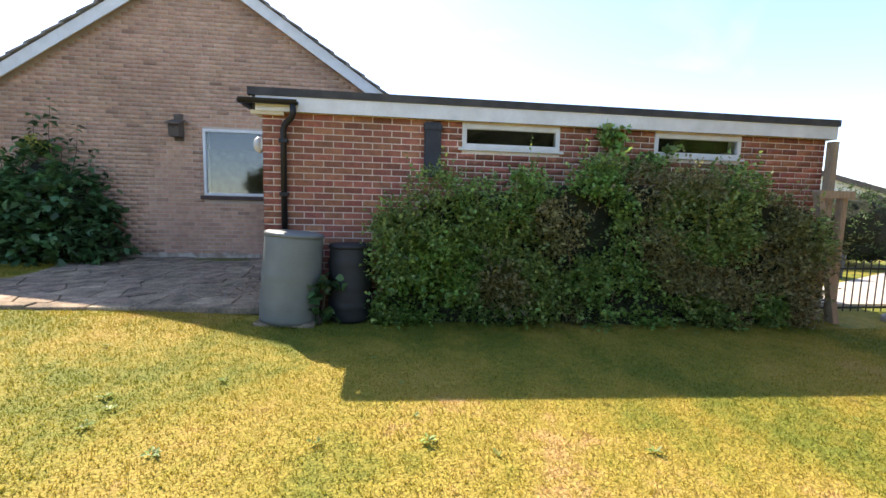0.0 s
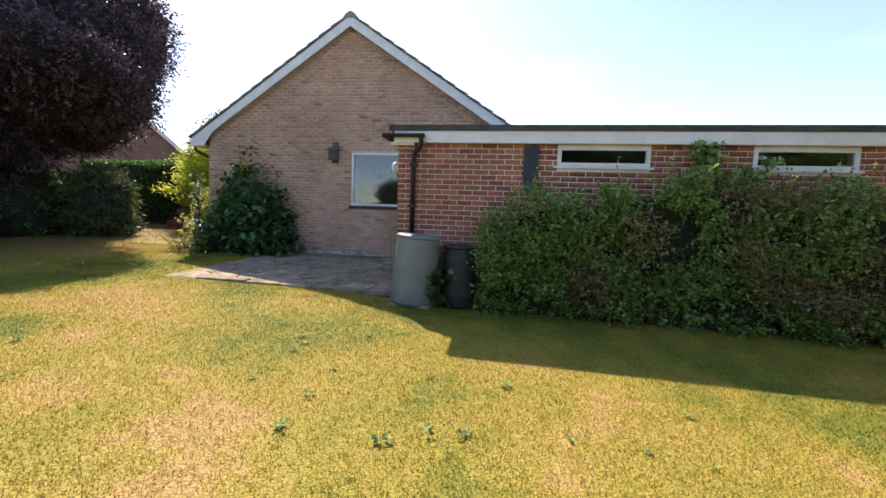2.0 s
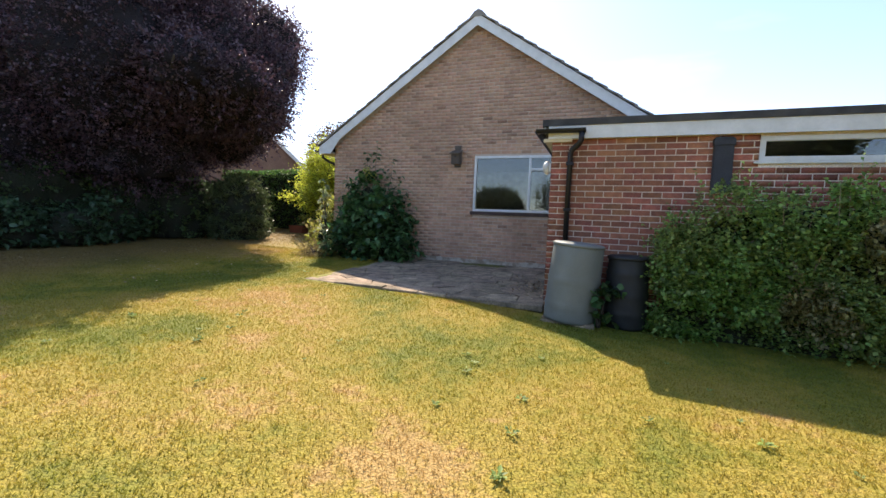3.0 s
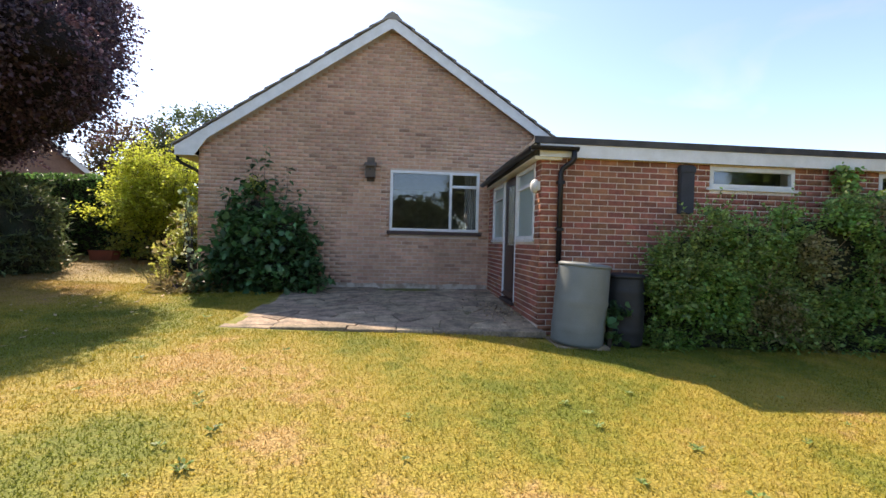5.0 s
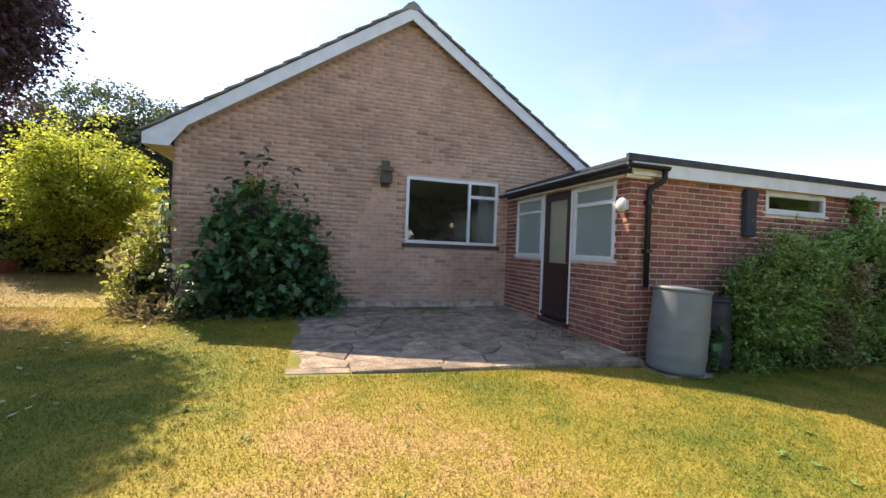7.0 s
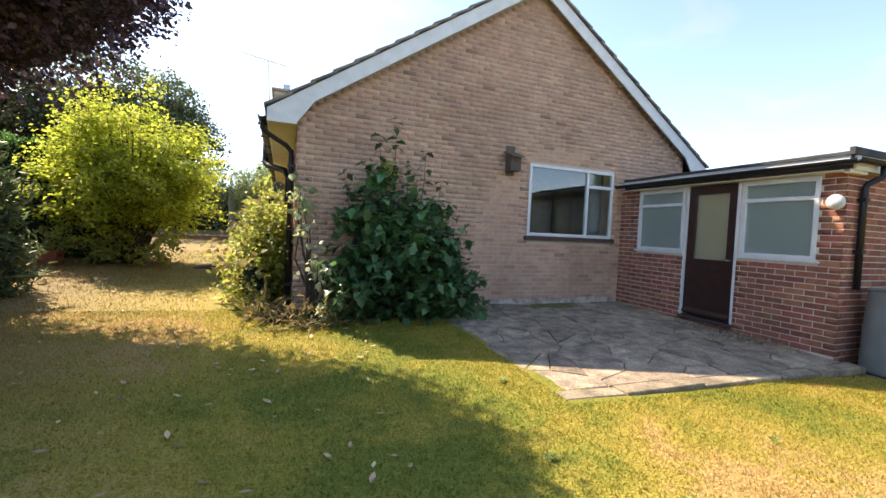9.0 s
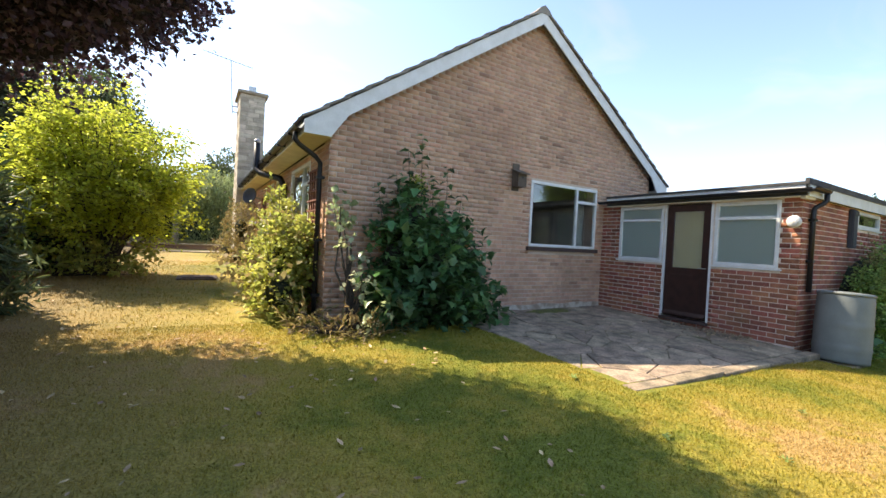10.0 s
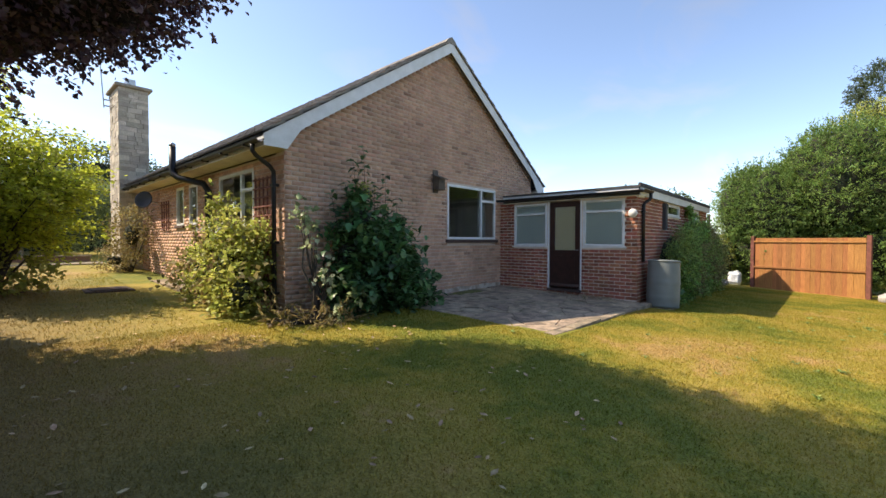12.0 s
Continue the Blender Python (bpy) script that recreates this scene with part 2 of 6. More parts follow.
L = {
    "beech": leaf_material("leaf_beech", (0.122, 0.064, 0.084), (0.085, 0.057, 0.073), 0.5, 0.27, 0.4),
    "laurel": leaf_material("leaf_laurel", (0.065, 0.135, 0.06), (0.045, 0.10, 0.05), 0.35, 0.3, 0.3),
    "bush": leaf_material("leaf_bush", (0.115, 0.235, 0.08), (0.06, 0.14, 0.055), 0.6, 0.4, 0.35),
    "sunny": leaf_material("leaf_sunny", (0.47, 0.49, 0.12), (0.31, 0.34, 0.085), 0.45, 0.55, 0.5),
    # green leaves whitened, so that sun glints are put into their colour
    "pale": leaf_material("leaf_sunlit_pale", (0.60, 0.65, 0.42), (0.34, 0.42, 0.2), 0.4, 0.55, 0.25),
    "lime": leaf_material("leaf_lime", (0.53, 0.57, 0.085), (0.42, 0.49, 0.065), 0.22, 0.7, 0.5),
    "climber": leaf_material("leaf_climber", (0.23, 0.42, 0.11), (0.27, 0.36, 0.115), 0.6, 0.5, 0.4),
    "climber_dry": leaf_material("leaf_climber_dry", (0.32, 0.28, 0.14), (0.24, 0.26, 0.095), 0.55, 0.4, 0.6),
    "hedge": leaf_material("leaf_hedge", (0.065, 0.12, 0.042), (0.095, 0.14, 0.048), 0.4, 0.4, 0.6),
    "clipped": leaf_material("leaf_clipped", (0.12, 0.24, 0.06), (0.085, 0.17, 0.045), 0.4, 0.45, 0.5),
    "weed": leaf_material("leaf_weed", (0.27, 0.37, 0.11), (0.2, 0.28, 0.08), 0.4, 0.4, 0.5),
    "willow": leaf_material("leaf_willow", (0.27, 0.33, 0.15), (0.19, 0.25, 0.12), 0.35, 0.55, 0.5),
    "conifer": leaf_material("leaf_conifer", (0.21, 0.32, 0.075), (0.13, 0.215, 0.052), 0.5, 0.4, 0.6),
    "pine": leaf_material("leaf_pine", (0.075, 0.11, 0.055), (0.09, 0.12, 0.06), 0.35, 0.25, 0.6),
    "far": leaf_material("leaf_far", (0.075, 0.115, 0.05), (0.095, 0.12, 0.055), 0.35, 0.4, 0.6),
    "far_red": leaf_material("leaf_far_red", (0.14, 0.075, 0.05), (0.095, 0.085, 0.045), 0.35, 0.4, 0.6),
    "spiky": leaf_material("leaf_spiky", (0.13, 0.17, 0.07), (0.085, 0.12, 0.05), 0.4, 0.4, 0.5),
    "straw": leaf_material("leaf_straw", (0.34, 0.26, 0.12), (0.22, 0.2, 0.07), 0.35, 0.4, 0.7),
    "dead": leaf_material("leaf_dead", (0.50, 0.40, 0.27), (0.3, 0.21, 0.13), 0.4, 0.2, 0.7),
}


def lawn_material(name, blades):
    """Dry mown grass: green in patches, straw-yellow between, bare earth here and there."""
    m = bpy.data.materials.new(name)
    m.use_nodes = True
    n, l = m.node_tree.nodes, m.node_tree.links
    p = n["Principled BSDF"]
    p.inputs["Roughness"].default_value = 0.75
    p.inputs["Specular IOR Level"].default_value = 0.25
    geo = n.new("ShaderNodeNewGeometry")
    noises = []
    for s, d in ((0.5, 3), (2.6, 4), (55.0, 4), (11.0, 3)):
        t = n.new("ShaderNodeTexNoise")
        t.inputs["Scale"].default_value, t.inputs["Detail"].default_value = s, d
        l.new(geo.outputs["Position"], t.inputs["Vector"])
        noises.append(t)

    def plus(a, k, b):
        add = n.new("ShaderNodeMath")
        add.operation = "MULTIPLY_ADD"
        add.inputs[1].default_value = k
        l.new(a, add.inputs[0])
        l.new(b, add.inputs[2])
        return add.outputs[0]
    total = plus(noises[1].outputs[0], 0.55, noises[0].outputs[0])
    total = plus(noises[3].outputs[0], 0.45, total)
    total = plus(noises[0].outputs[0], 0.5, total)
    # the lawn is greener towards the house and the shade, drier in the open
    sep = n.new("ShaderNodeSeparateXYZ")
    l.new(geo.outputs["Position"], sep.inputs[0])
    green = n.new("ShaderNodeMapRange")
    green.inputs[1].default_value, green.inputs[2].default_value = 2.2, 5.5
    green.inputs[3].default_value, green.inputs[4].default_value = 0.05, -0.07
    l.new(sep.outputs[1], green.inputs[0])
    total = plus(green.outputs[0], 1.0, total)
    west = n.new("ShaderNodeMapRange")
    west.inputs[1].default_value, west.inputs[2].default_value = -7.6, -10.2
    west.inputs[3].default_value, west.inputs[4].default_value = 0.0, 0.12
    l.new(sep.outputs[0], west.inputs[0])
    total = plus(west.outputs[0], 1.0, total)
    # a greener patch round one spot, fading out over 2.6 m
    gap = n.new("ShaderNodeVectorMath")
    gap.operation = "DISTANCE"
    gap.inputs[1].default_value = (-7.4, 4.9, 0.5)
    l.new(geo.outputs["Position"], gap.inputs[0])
    green_patch = n.new("ShaderNodeMapRange")
    green_patch.inputs[1].default_value, green_patch.inputs[2].default_value = 0.6, 2.6
    green_patch.inputs[3].default_value, green_patch.inputs[4].default_value = -0.12, 0.0
    l.new(gap.outputs["Value"], green_patch.inputs[0])
    total = plus(green_patch.outputs[0], 1.0, total)
    unit_range = n.new("ShaderNodeMapRange")
    unit_range.inputs[1].default_value, unit_range.inputs[2].default_value = 1.0, 1.59
    l.new(total, unit_range.inputs[0])
    ramp = n.new("ShaderNodeValToRGB")
    l.new(unit_range.outputs[0], ramp.inputs[0])
    cr = ramp.color_ramp
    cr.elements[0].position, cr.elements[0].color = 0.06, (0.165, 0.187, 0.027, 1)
    cr.elements[1].position, cr.elements[1].color = 0.95, (0.45, 0.302, 0.110, 1)
    for pos, col in ((0.30, (0.25, 0.232, 0.036, 1)), (0.50, (0.325, 0.266, 0.045, 1)), (0.74, (0.375, 0.285, 0.060, 1))):
        el = cr.elements.new(pos)
        el.color = col
    # trodden earth and leaf mould show through under the tree
    bare = n.new("ShaderNodeMix")
    bare.data_type = "RGBA"
    bare.inputs[7].default_value = (0.25, 0.155, 0.072, 1)
    share = n.new("ShaderNodeMapRange")
    share.inputs[1].default_value, share.inputs[2].default_value = -8.2, -10.6
    share.inputs[3].default_value, share.inputs[4].default_value = 0.0, 0.75
    l.new(sep.outputs[0], share.inputs[0])
    l.new(share.outputs[0], bare.inputs[0])
    l.new(ramp.outputs[0], bare.inputs[6])
    hsv = n.new("ShaderNodeHueSaturation")
    l.new(bare.outputs[2], hsv.inputs["Color"])
    v = n.new("ShaderNodeMapRange")
    if blades:
        v.inputs[3].default_value, v.inputs[4].default_value = 0.8, 1.5
        l.new(geo.outputs["Random Per Island"], v.inputs[0])
        tr = n.new("ShaderNodeBsdfTranslucent")
        l.new(hsv.outputs[0], tr.inputs[0])
        ms = n.new("ShaderNodeMixShader")
        ms.inputs[0].default_value = 0.4
        l.new(p.outputs[0], ms.inputs[1])
        l.new(tr.outputs[0], ms.inputs[2])
        l.new(ms.outputs[0], n["Material Output"].inputs[0])
        l.new(v.outputs[0], hsv.inputs["Value"])
    else:
        v.inputs[1].default_value, v.inputs[2].default_value = 0.32, 0.68
        v.inputs[3].default_value, v.inputs[4].default_value = 0.70, 1.22
        l.new(noises[2].outputs[0], v.inputs[0])
        l.new(v.outputs[0], hsv.inputs["Value"])
        bp = n.new("ShaderNodeBump")
        bp.inputs["Strength"].default_value, bp.inputs["Distance"].default_value = 0.8, 0.03
        l.new(noises[2].outputs[0], bp.inputs["Height"])
        l.new(bp.outputs[0], p.inputs["Normal"])
    l.new(hsv.outputs[0], p.inputs["Base Color"])
    return m


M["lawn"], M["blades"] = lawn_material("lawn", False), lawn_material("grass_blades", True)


# ==== building helpers ====
def thing(name, loc, label="", category="", group="", kind=""):
    ob = new(name)
    ob.location = loc
    ob.empty_display_size = 0.1
    return tagged(ob, label, category, group, kind)


def attach(ob, parent):
    """Hang ob, built in world coordinates, under parent."""
    if parent is not None:
        ob.parent = parent
        top = parent
        while top.parent:
            top = top.parent
        ob.matrix_parent_inverse = Matrix.Translation(-Vector(top.location)) if parent == top and top.type == "EMPTY" else Matrix.Identity(4)
    return ob


def part(name, bm, mat, parent=None, label="", smooth=False):
    me = bpy.data.meshes.new(name)
    bmesh.ops.recalc_face_normals(bm, faces=bm.faces)
    bm.to_mesh(me)
    bm.free()
    me.materials.append(M[mat] if isinstance(mat, str) else mat)
    if smooth:
        me.shade_smooth()
    ob = attach(new(name, me), parent)
    return tagged(ob, label)


def box(bm, x0, x1, y0, y1, z0, z1):
    v = [bm.verts.new(c) for c in ((x0, y0, z0), (x1, y0, z0), (x1, y1, z0), (x0, y1, z0), (x0, y0, z1), (x1, y0, z1), (x1, y1, z1), (x0, y1, z1))]
    for f in ((3, 2, 1, 0), (4, 5, 6, 7), (0, 1, 5, 4), (1, 2, 6, 5), (2, 3, 7, 6), (3, 0, 4, 7)):
        bm.faces.new([v[i] for i in f])
    return bm


def boxes(*dims):
    bm = bmesh.new()
    for d in dims:
        box(bm, *d)
    return bm


def soft_box(x0, x1, y0, y1, z0, z1, r=0.008):
    bm = box(bmesh.new(), x0, x1, y0, y1, z0, z1)
    bmesh.ops.bevel(bm, geom=bm.edges[:], offset=r, segments=2, affect="EDGES")
    return bm


def prism(bm, poly, axis, a, b):
    """A polygon in the plane across an axis, drawn out from a to b."""
    def at(u, v, w):
        return {"x": (w, u, v), "y": (u, w, v), "z": (u, v, w)}[axis]
    lo, hi = [bm.verts.new(at(u, v, a)) for u, v in poly], [bm.verts.new(at(u, v, b)) for u, v in poly]
    bm.faces.new(lo)
    bm.faces.new(hi)
    for i in range(len(poly)):
        j = (i + 1) % len(poly)
        bm.faces.new((lo[i], lo[j], hi[j], hi[i]))
    return bm


def tube(bm, points, radii, seg=10):
    """A round bar along points, closed at the ends."""
    points = [Vector(p) for p in points]
    if not hasattr(radii, "__len__"):
        radii = [radii] * len(points)
    rings = []
    for i, p in enumerate(points):
        d = (points[min(i + 1, len(points) - 1)] - points[max(i - 1, 0)]).normalized()
        u = d.orthogonal().normalized() if i == 0 else (u - d * u.dot(d)).normalized()
        w = d.cross(u)
        rings.append([bm.verts.new(p + (u * math.cos(k * 2 * math.pi / seg) + w * math.sin(k * 2 * math.pi / seg)) * radii[i]) for k in range(seg)])
    for a, b in zip(rings, rings[1:]):
        for k in range(seg):
            bm.faces.new((a[k], a[(k + 1) % seg], b[(k + 1) % seg], b[k]))
    bm.faces.new(rings[0][::-1])
    bm.faces.new(rings[-1])
    return bm


def lathe(profile, cx, cy, seg=32):
    """A turned shape from (radius, height) pairs."""
    bm = bmesh.new()
    rings = [[bm.verts.new((cx + r * math.cos(k * 2 * math.pi / seg), cy + r * math.sin(k * 2 * math.pi / seg), z)) for k in range(seg)] for r, z in profile]
    for a, b in zip(rings, rings[1:]):
        for k in range(seg):
            bm.faces.new((a[k], a[(k + 1) % seg], b[(k + 1) % seg], b[k]))
    bm.faces.new(rings[0][::-1])
    bm.faces.new(rings[-1])
    return bm


def mesh_from(name, verts, faces, mat, parent=None, label="", smooth=False):
    me = bpy.data.meshes.new(name)
    n, k = len(faces), faces.shape[1]
    me.vertices.add(len(verts))
    me.vertices.foreach_set("co", np.ascontiguousarray(verts, dtype=np.float32).ravel())
    me.loops.add(n * k)
    me.loops.foreach_set("vertex_index", np.ascontiguousarray(faces, dtype=np.int32).ravel())
    me.polygons.add(n)
    me.polygons.foreach_set("loop_start", np.arange(0, n * k, k, dtype=np.int32))
    me.update(calc_edges=True)
    me.materials.append(M[mat] if isinstance(mat, str) else mat)
    if smooth:
        me.shade_smooth()
    return tagged(attach(new(name, me), parent), label)


def unit(v):
    return v / np.maximum(np.linalg.norm(v, axis=-1, keepdims=True), 1e-9)


def leaves(name, centres, mat, parent, size=0.08, slim=0.32, ways=None, lie=0.5, label="", broad=False):
    """Folded leaves at the given places; ways: which way they point; lie: how far their faces turn to the sky;
    broad: a fuller outline for leaves seen from near by."""
    n = len(centres)
    u = unit(rng.normal(size=(n, 3)) * (0.6 if ways is not None else 1) + (ways if ways is not None else 0))
    up = unit(rng.normal(size=(n, 3)) + np.array([0, 0, 2.0 * lie]))
    w = unit(np.cross(u, up))
    nn = np.cross(w, u)
    s = size * rng.uniform(0.6, 1.35, (n, 1))
    if broad == "lobed":
        half = ((-0.34, 0.5, 0.05), (-0.14, 0.46, 0.06), (-0.05, 1.0, 0.12), (0.14, 0.5, 0.05), (0.30, 0.52, 0.02))
        outline = ((-0.42, 0.0, 0.0), *half, (0.62, 0.0, -0.18), *[(a, -k, h) for a, k, h in reversed(half)], (0.0, 0.0, 0.0))
        tri = np.array([[k, (k + 1) % 12, 12] for k in range(12)])
    elif broad:
        outline = ((-0.5, 0.0, 0.0), (-0.28, 0.85, 0.10), (0.08, 1.0, 0.13), (0.5, 0.0, -0.16), (0.08, -1.0, 0.13), (-0.28, -0.85, 0.10), (0.0, 0.0, 0.0))
        tri = np.array([[0, 1, 6], [1, 2, 6], [2, 3, 6], [3, 4, 6], [4, 5, 6], [5, 0, 6]])
    else:
        outline = ((-0.5, 0.0, 0.0), (0.0, 1.0, 0.12), (0.5, 0.0, -0.08), (0.0, -1.0, 0.12))
        tri = np.array([[0, 1, 2], [0, 2, 3]])
    v = np.stack([centres + (u * a + w * k * slim + nn * h) * s for a, k, h in outline], 1).reshape(-1, 3)
    f = (np.arange(n)[:, None, None] * len(outline) + tri).reshape(-1, 3)
    return mesh_from(name, v, f, mat, parent, label)


def clumps(blobs, count, radius, per, flat=0.7, shell=0.55):
    """Places of leaves in many small clumps spread through ellipsoids (centre, radii); denser to the outside."""
    vol = np.array([np.prod(b[1]) ** 0.67 for b in blobs])
    pick = rng.choice(len(blobs), count, p=vol / vol.sum())
    c, r = np.array([b[0] for b in blobs], float)[pick], np.array([b[1] for b in blobs], float)[pick]
    d = unit(rng.normal(size=(count, 3)))
    mid = c + d * r * rng.uniform(shell, 1.0, (count, 1)) ** 0.6
    rad = radius * rng.uniform(0.5, 1.4, (count, 1))
    off = np.clip(rng.normal(size=(count, per, 3)), -1.7, 1.7) * 0.5 * np.array([1, 1, flat])
    pts = (mid[:, None] + off * rad[:, None]).reshape(-1, 3)
    return pts, np.repeat(d, per, 0)


def sprays(blobs, count, length, per, droop=0.2, low=0.75, high=1.0, spread=0.035):
    """Places of leaves strung along short twigs that stand out from ellipsoids, each twig bending down to its tip."""
    vol = np.array([np.prod(b[1]) ** 0.67 for b in blobs])
    pick = rng.choice(len(blobs), count, p=vol / vol.sum())
    cs, rs = np.array([b[0] for b in blobs], float), np.array([b[1] for b in blobs], float)
    d = unit(rng.normal(size=(count, 3)))
    start = cs[pick] + d * rs[pick] * rng.uniform(low, high, (count, 1))
    buried = ((((start[:, None] - cs) / (rs * 0.8)) ** 2).sum(-1) < 1) & (np.arange(len(blobs)) != pick[:, None])
    keep = ~buried.any(1)
    start, d = start[keep], d[keep]
    way = unit(d + rng.normal(size=d.shape) * 0.4)
    t = np.linspace(0.08, 1, per)[None, :, None]
    reach = length * rng.uniform(0.45, 1.4, (len(d), 1, 1))
    pts = start[:, None] + (way[:, None] * t + np.array([0, 0, -droop]) * t * t) * reach + rng.normal(size=(len(d), per, 3)) * spread * (1.3 - t)
    return pts.reshape(-1, 3), np.repeat(way - np.array([0, 0, droop]), per, 0)


def core(name, blobs, mat, parent, bumpy=0.18, shrink=0.8, floor=-99):
    """Solid near-black lobes that fill a dense shrub, their colour imitating the shade within; one lobe a part."""
    for c, r in blobs:
        bm = bmesh.new()
        made = bmesh.ops.create_icosphere(bm, subdivisions=4, radius=1.0)["verts"]
        for v in made:
            k = shrink * (1 + bumpy * noise.noise(v.co * 2.5 + Vector(c)) + bumpy * noise.noise(v.co * 6 + Vector(c)))
            v.co = Vector((c[0] + v.co.x * r[0] * k, c[1] + v.co.y * r[1] * k, max(c[2] + v.co.z * r[2] * k, floor)))
        part(name, bm, mat, parent, smooth=True)


def branches(name, base, tips, mat, parent, r0=0.03, sway=0.15, seg=6):
    for tip in tips:
        bm = bmesh.new()
        a, b = Vector(base), Vector(tip)
        pts = [a.lerp(b, k / 4) + Vector(rng.normal(size=3)) * sway * (0 if k in (0, 4) else 1) * (b - a).length * 0.15 for k in range(5)]
        tube(bm, pts, [r0 * (1 - 0.2 * k) for k in range(5)], seg)
        part(name, bm, mat, parent, smooth=True)


# ==== ground ====
def ground_z(x, y):
    xx, yy = np.clip(x, -22, 22), np.clip(y, -12, 26)
    rise = 0.045 * np.exp(-((x + 5.7) ** 2 / 0.5 + (y - 6.6) ** 2 / 3.0))
    rise = rise + 0.06 * np.exp(-((x + 2.4) ** 2 / 2.5 + (y - 4.45) ** 2 / 0.5))
    return rise + 0.164 - 0.0169 * xx + 0.036 * yy + 0.06 * np.exp(-((x + 5) ** 2 + (y - 4) ** 2) / 5.0) - 0.05 * np.exp(-((x + 1.2) ** 2 + (y - 0.9) ** 2) / 1.5)


def sheet(name, xs, ys, lift, mat, label, category):
    gx, gy = np.meshgrid(xs, ys)
    gz = ground_z(gx, gy) + lift
    v = np.stack([gx, gy, gz], -1).reshape(-1, 3)
    w, h = len(xs), len(ys)
    i = (np.arange(h - 1)[:, None] * w + np.arange(w - 1)).ravel()
    ob = mesh_from(name, v, np.stack([i, i + 1, i + w + 1, i + w], -1), mat, smooth=True)
    return tagged(ob, label, category, kind="structure")


far = np.array([-2500, -600, -200, -90, -50, -32])
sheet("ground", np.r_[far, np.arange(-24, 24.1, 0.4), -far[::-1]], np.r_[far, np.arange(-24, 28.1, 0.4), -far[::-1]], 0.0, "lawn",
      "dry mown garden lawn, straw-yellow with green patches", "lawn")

# ==== house ====
GY, SX, EX = 8.33, -7.41, 0.02          # gable face, west wall, east wall
RIDGE_X, RIDGE_Z, EAVE_X, EAVE_Z = -3.65, 6.165, -7.80, 3.385
SLOPE = (RIDGE_Z - EAVE_Z) / (RIDGE_X - EAVE_X)
BACK, HIP, RUN = 17.2, 10.7, 17.55       # rear wall, end of the ridge, rear eaves


def roof_under(x):
    return RIDGE_Z - 0.16 - SLOPE * abs(x - RIDGE_X)


def wall_mesh(name, u0, u1, z0, z1, holes, axis, face, inner, mat, label, top=None):
    """A wall with openings cut right through it; axis: the way it runs."""
    bm = bmesh.new()
    us = sorted({u0, u1, *[h[0] for h in holes], *[h[1] for h in holes]})
    zs = sorted({z0, z1, *[h[2] for h in holes], *[h[3] for h in holes]})
    lo, hi = min(face, inner), max(face, inner)
    for a, b in zip(us, us[1:]):
        for p, q in zip(zs, zs[1:]):
            if not any(h[0] <= a and h[1] >= b and h[2] <= p and h[3] >= q for h in holes):
                box(bm, *((a, b, lo, hi) if axis == "x" else (lo, hi, a, b)), p, q)
    if top:
        us2 = [u for u in us if u0 < u < u1]
        prism(bm, [(u0, z1)] + [(u, z1) for u in us2] + top[1:], "y", lo, hi)
    bmesh.ops.remove_doubles(bm, verts=bm.verts, dist=1e-4)
    bm.verts.index_update()
    seen = {}
    for f in bm.faces:
        seen.setdefault(tuple(sorted(v.index for v in f.verts)), []).append(f)
    bmesh.ops.delete(bm, geom=[f for fs in seen.values() if len(fs) > 1 for f in fs], context="FACES_ONLY")
    ob = part(name, bm, mat)
    return tagged(ob, label, "wall", kind="structure")


WIN = (-3.62, -1.76, 1.785, 3.03)
wall_gable = wall_mesh("wall_gable", SX, EX, 0.3, 3.12, [WIN], "x", GY, GY + 0.28, "mortar_buff",
                       "buff brick gable wall of the bungalow, weathered, with a low rendered plinth",
                       [(SX, 3.12), (EX, 3.12), (EX, roof_under(EX)), (RIDGE_X, roof_under(RIDGE_X)), (SX, roof_under(SX))])
SIDE_HOLES = [(9.42, 11.0, 2.0, 3.0), (12.26, 12.82, 2.1, 3.0), (13.2, 13.75, 2.1, 3.0)]
wall_west = wall_mesh("wall_west", GY + 0.28, BACK, 0.3, 3.12, SIDE_HOLES, "y", SX, SX + 0.28, "mortar_buff",
                      "buff brick long side wall under deep eaves")
wall_east = wall_mesh("wall_east", GY + 0.28, BACK, 0.3, 3.12, [], "y", EX, EX - 0.28, "mortar_buff", "buff brick side wall behind the garage")
wall_back = wall_mesh("wall_back", SX, EX, 0.3, 3.12, [], "x", BACK + 0.28, BACK, "mortar_buff", "buff brick rear wall")
# the room's dimness is put into this floor's dark colour
tagged(part("floor", boxes((SX + 0.3, EX - 0.3, GY + 0.3, BACK, 0.5, 0.78)), "dark_room"), "floor inside the bungalow, coloured dark to make the room look dim", "floor", kind="structure")
tagged(part("ceiling", boxes((SX + 0.3, EX - 0.3, GY + 0.3, BACK, 3.12, 3.2)), "room_wall"), "plain painted ceiling inside the bungalow", "ceiling", kind="structure")
tagged(part("wall_inner", boxes((SX + 0.3, EX - 0.3, 12.2, 12.3, 0.78, 3.12)), "room_wall"), "plain inner room wall seen dimly through the window", "wall", kind="structure")

# roof
roof = thing("roof", (RIDGE_X, 13, 3.2), "shallow pitched roof of weathered brown concrete tiles with white barge boards", "roof", kind="structure")
R0, R1 = GY - 0.15, RUN


def roof_end(s):
    """How far back the slope reaches at a part s of the way from ridge to eaves."""
    return HIP + (RUN - HIP) * s


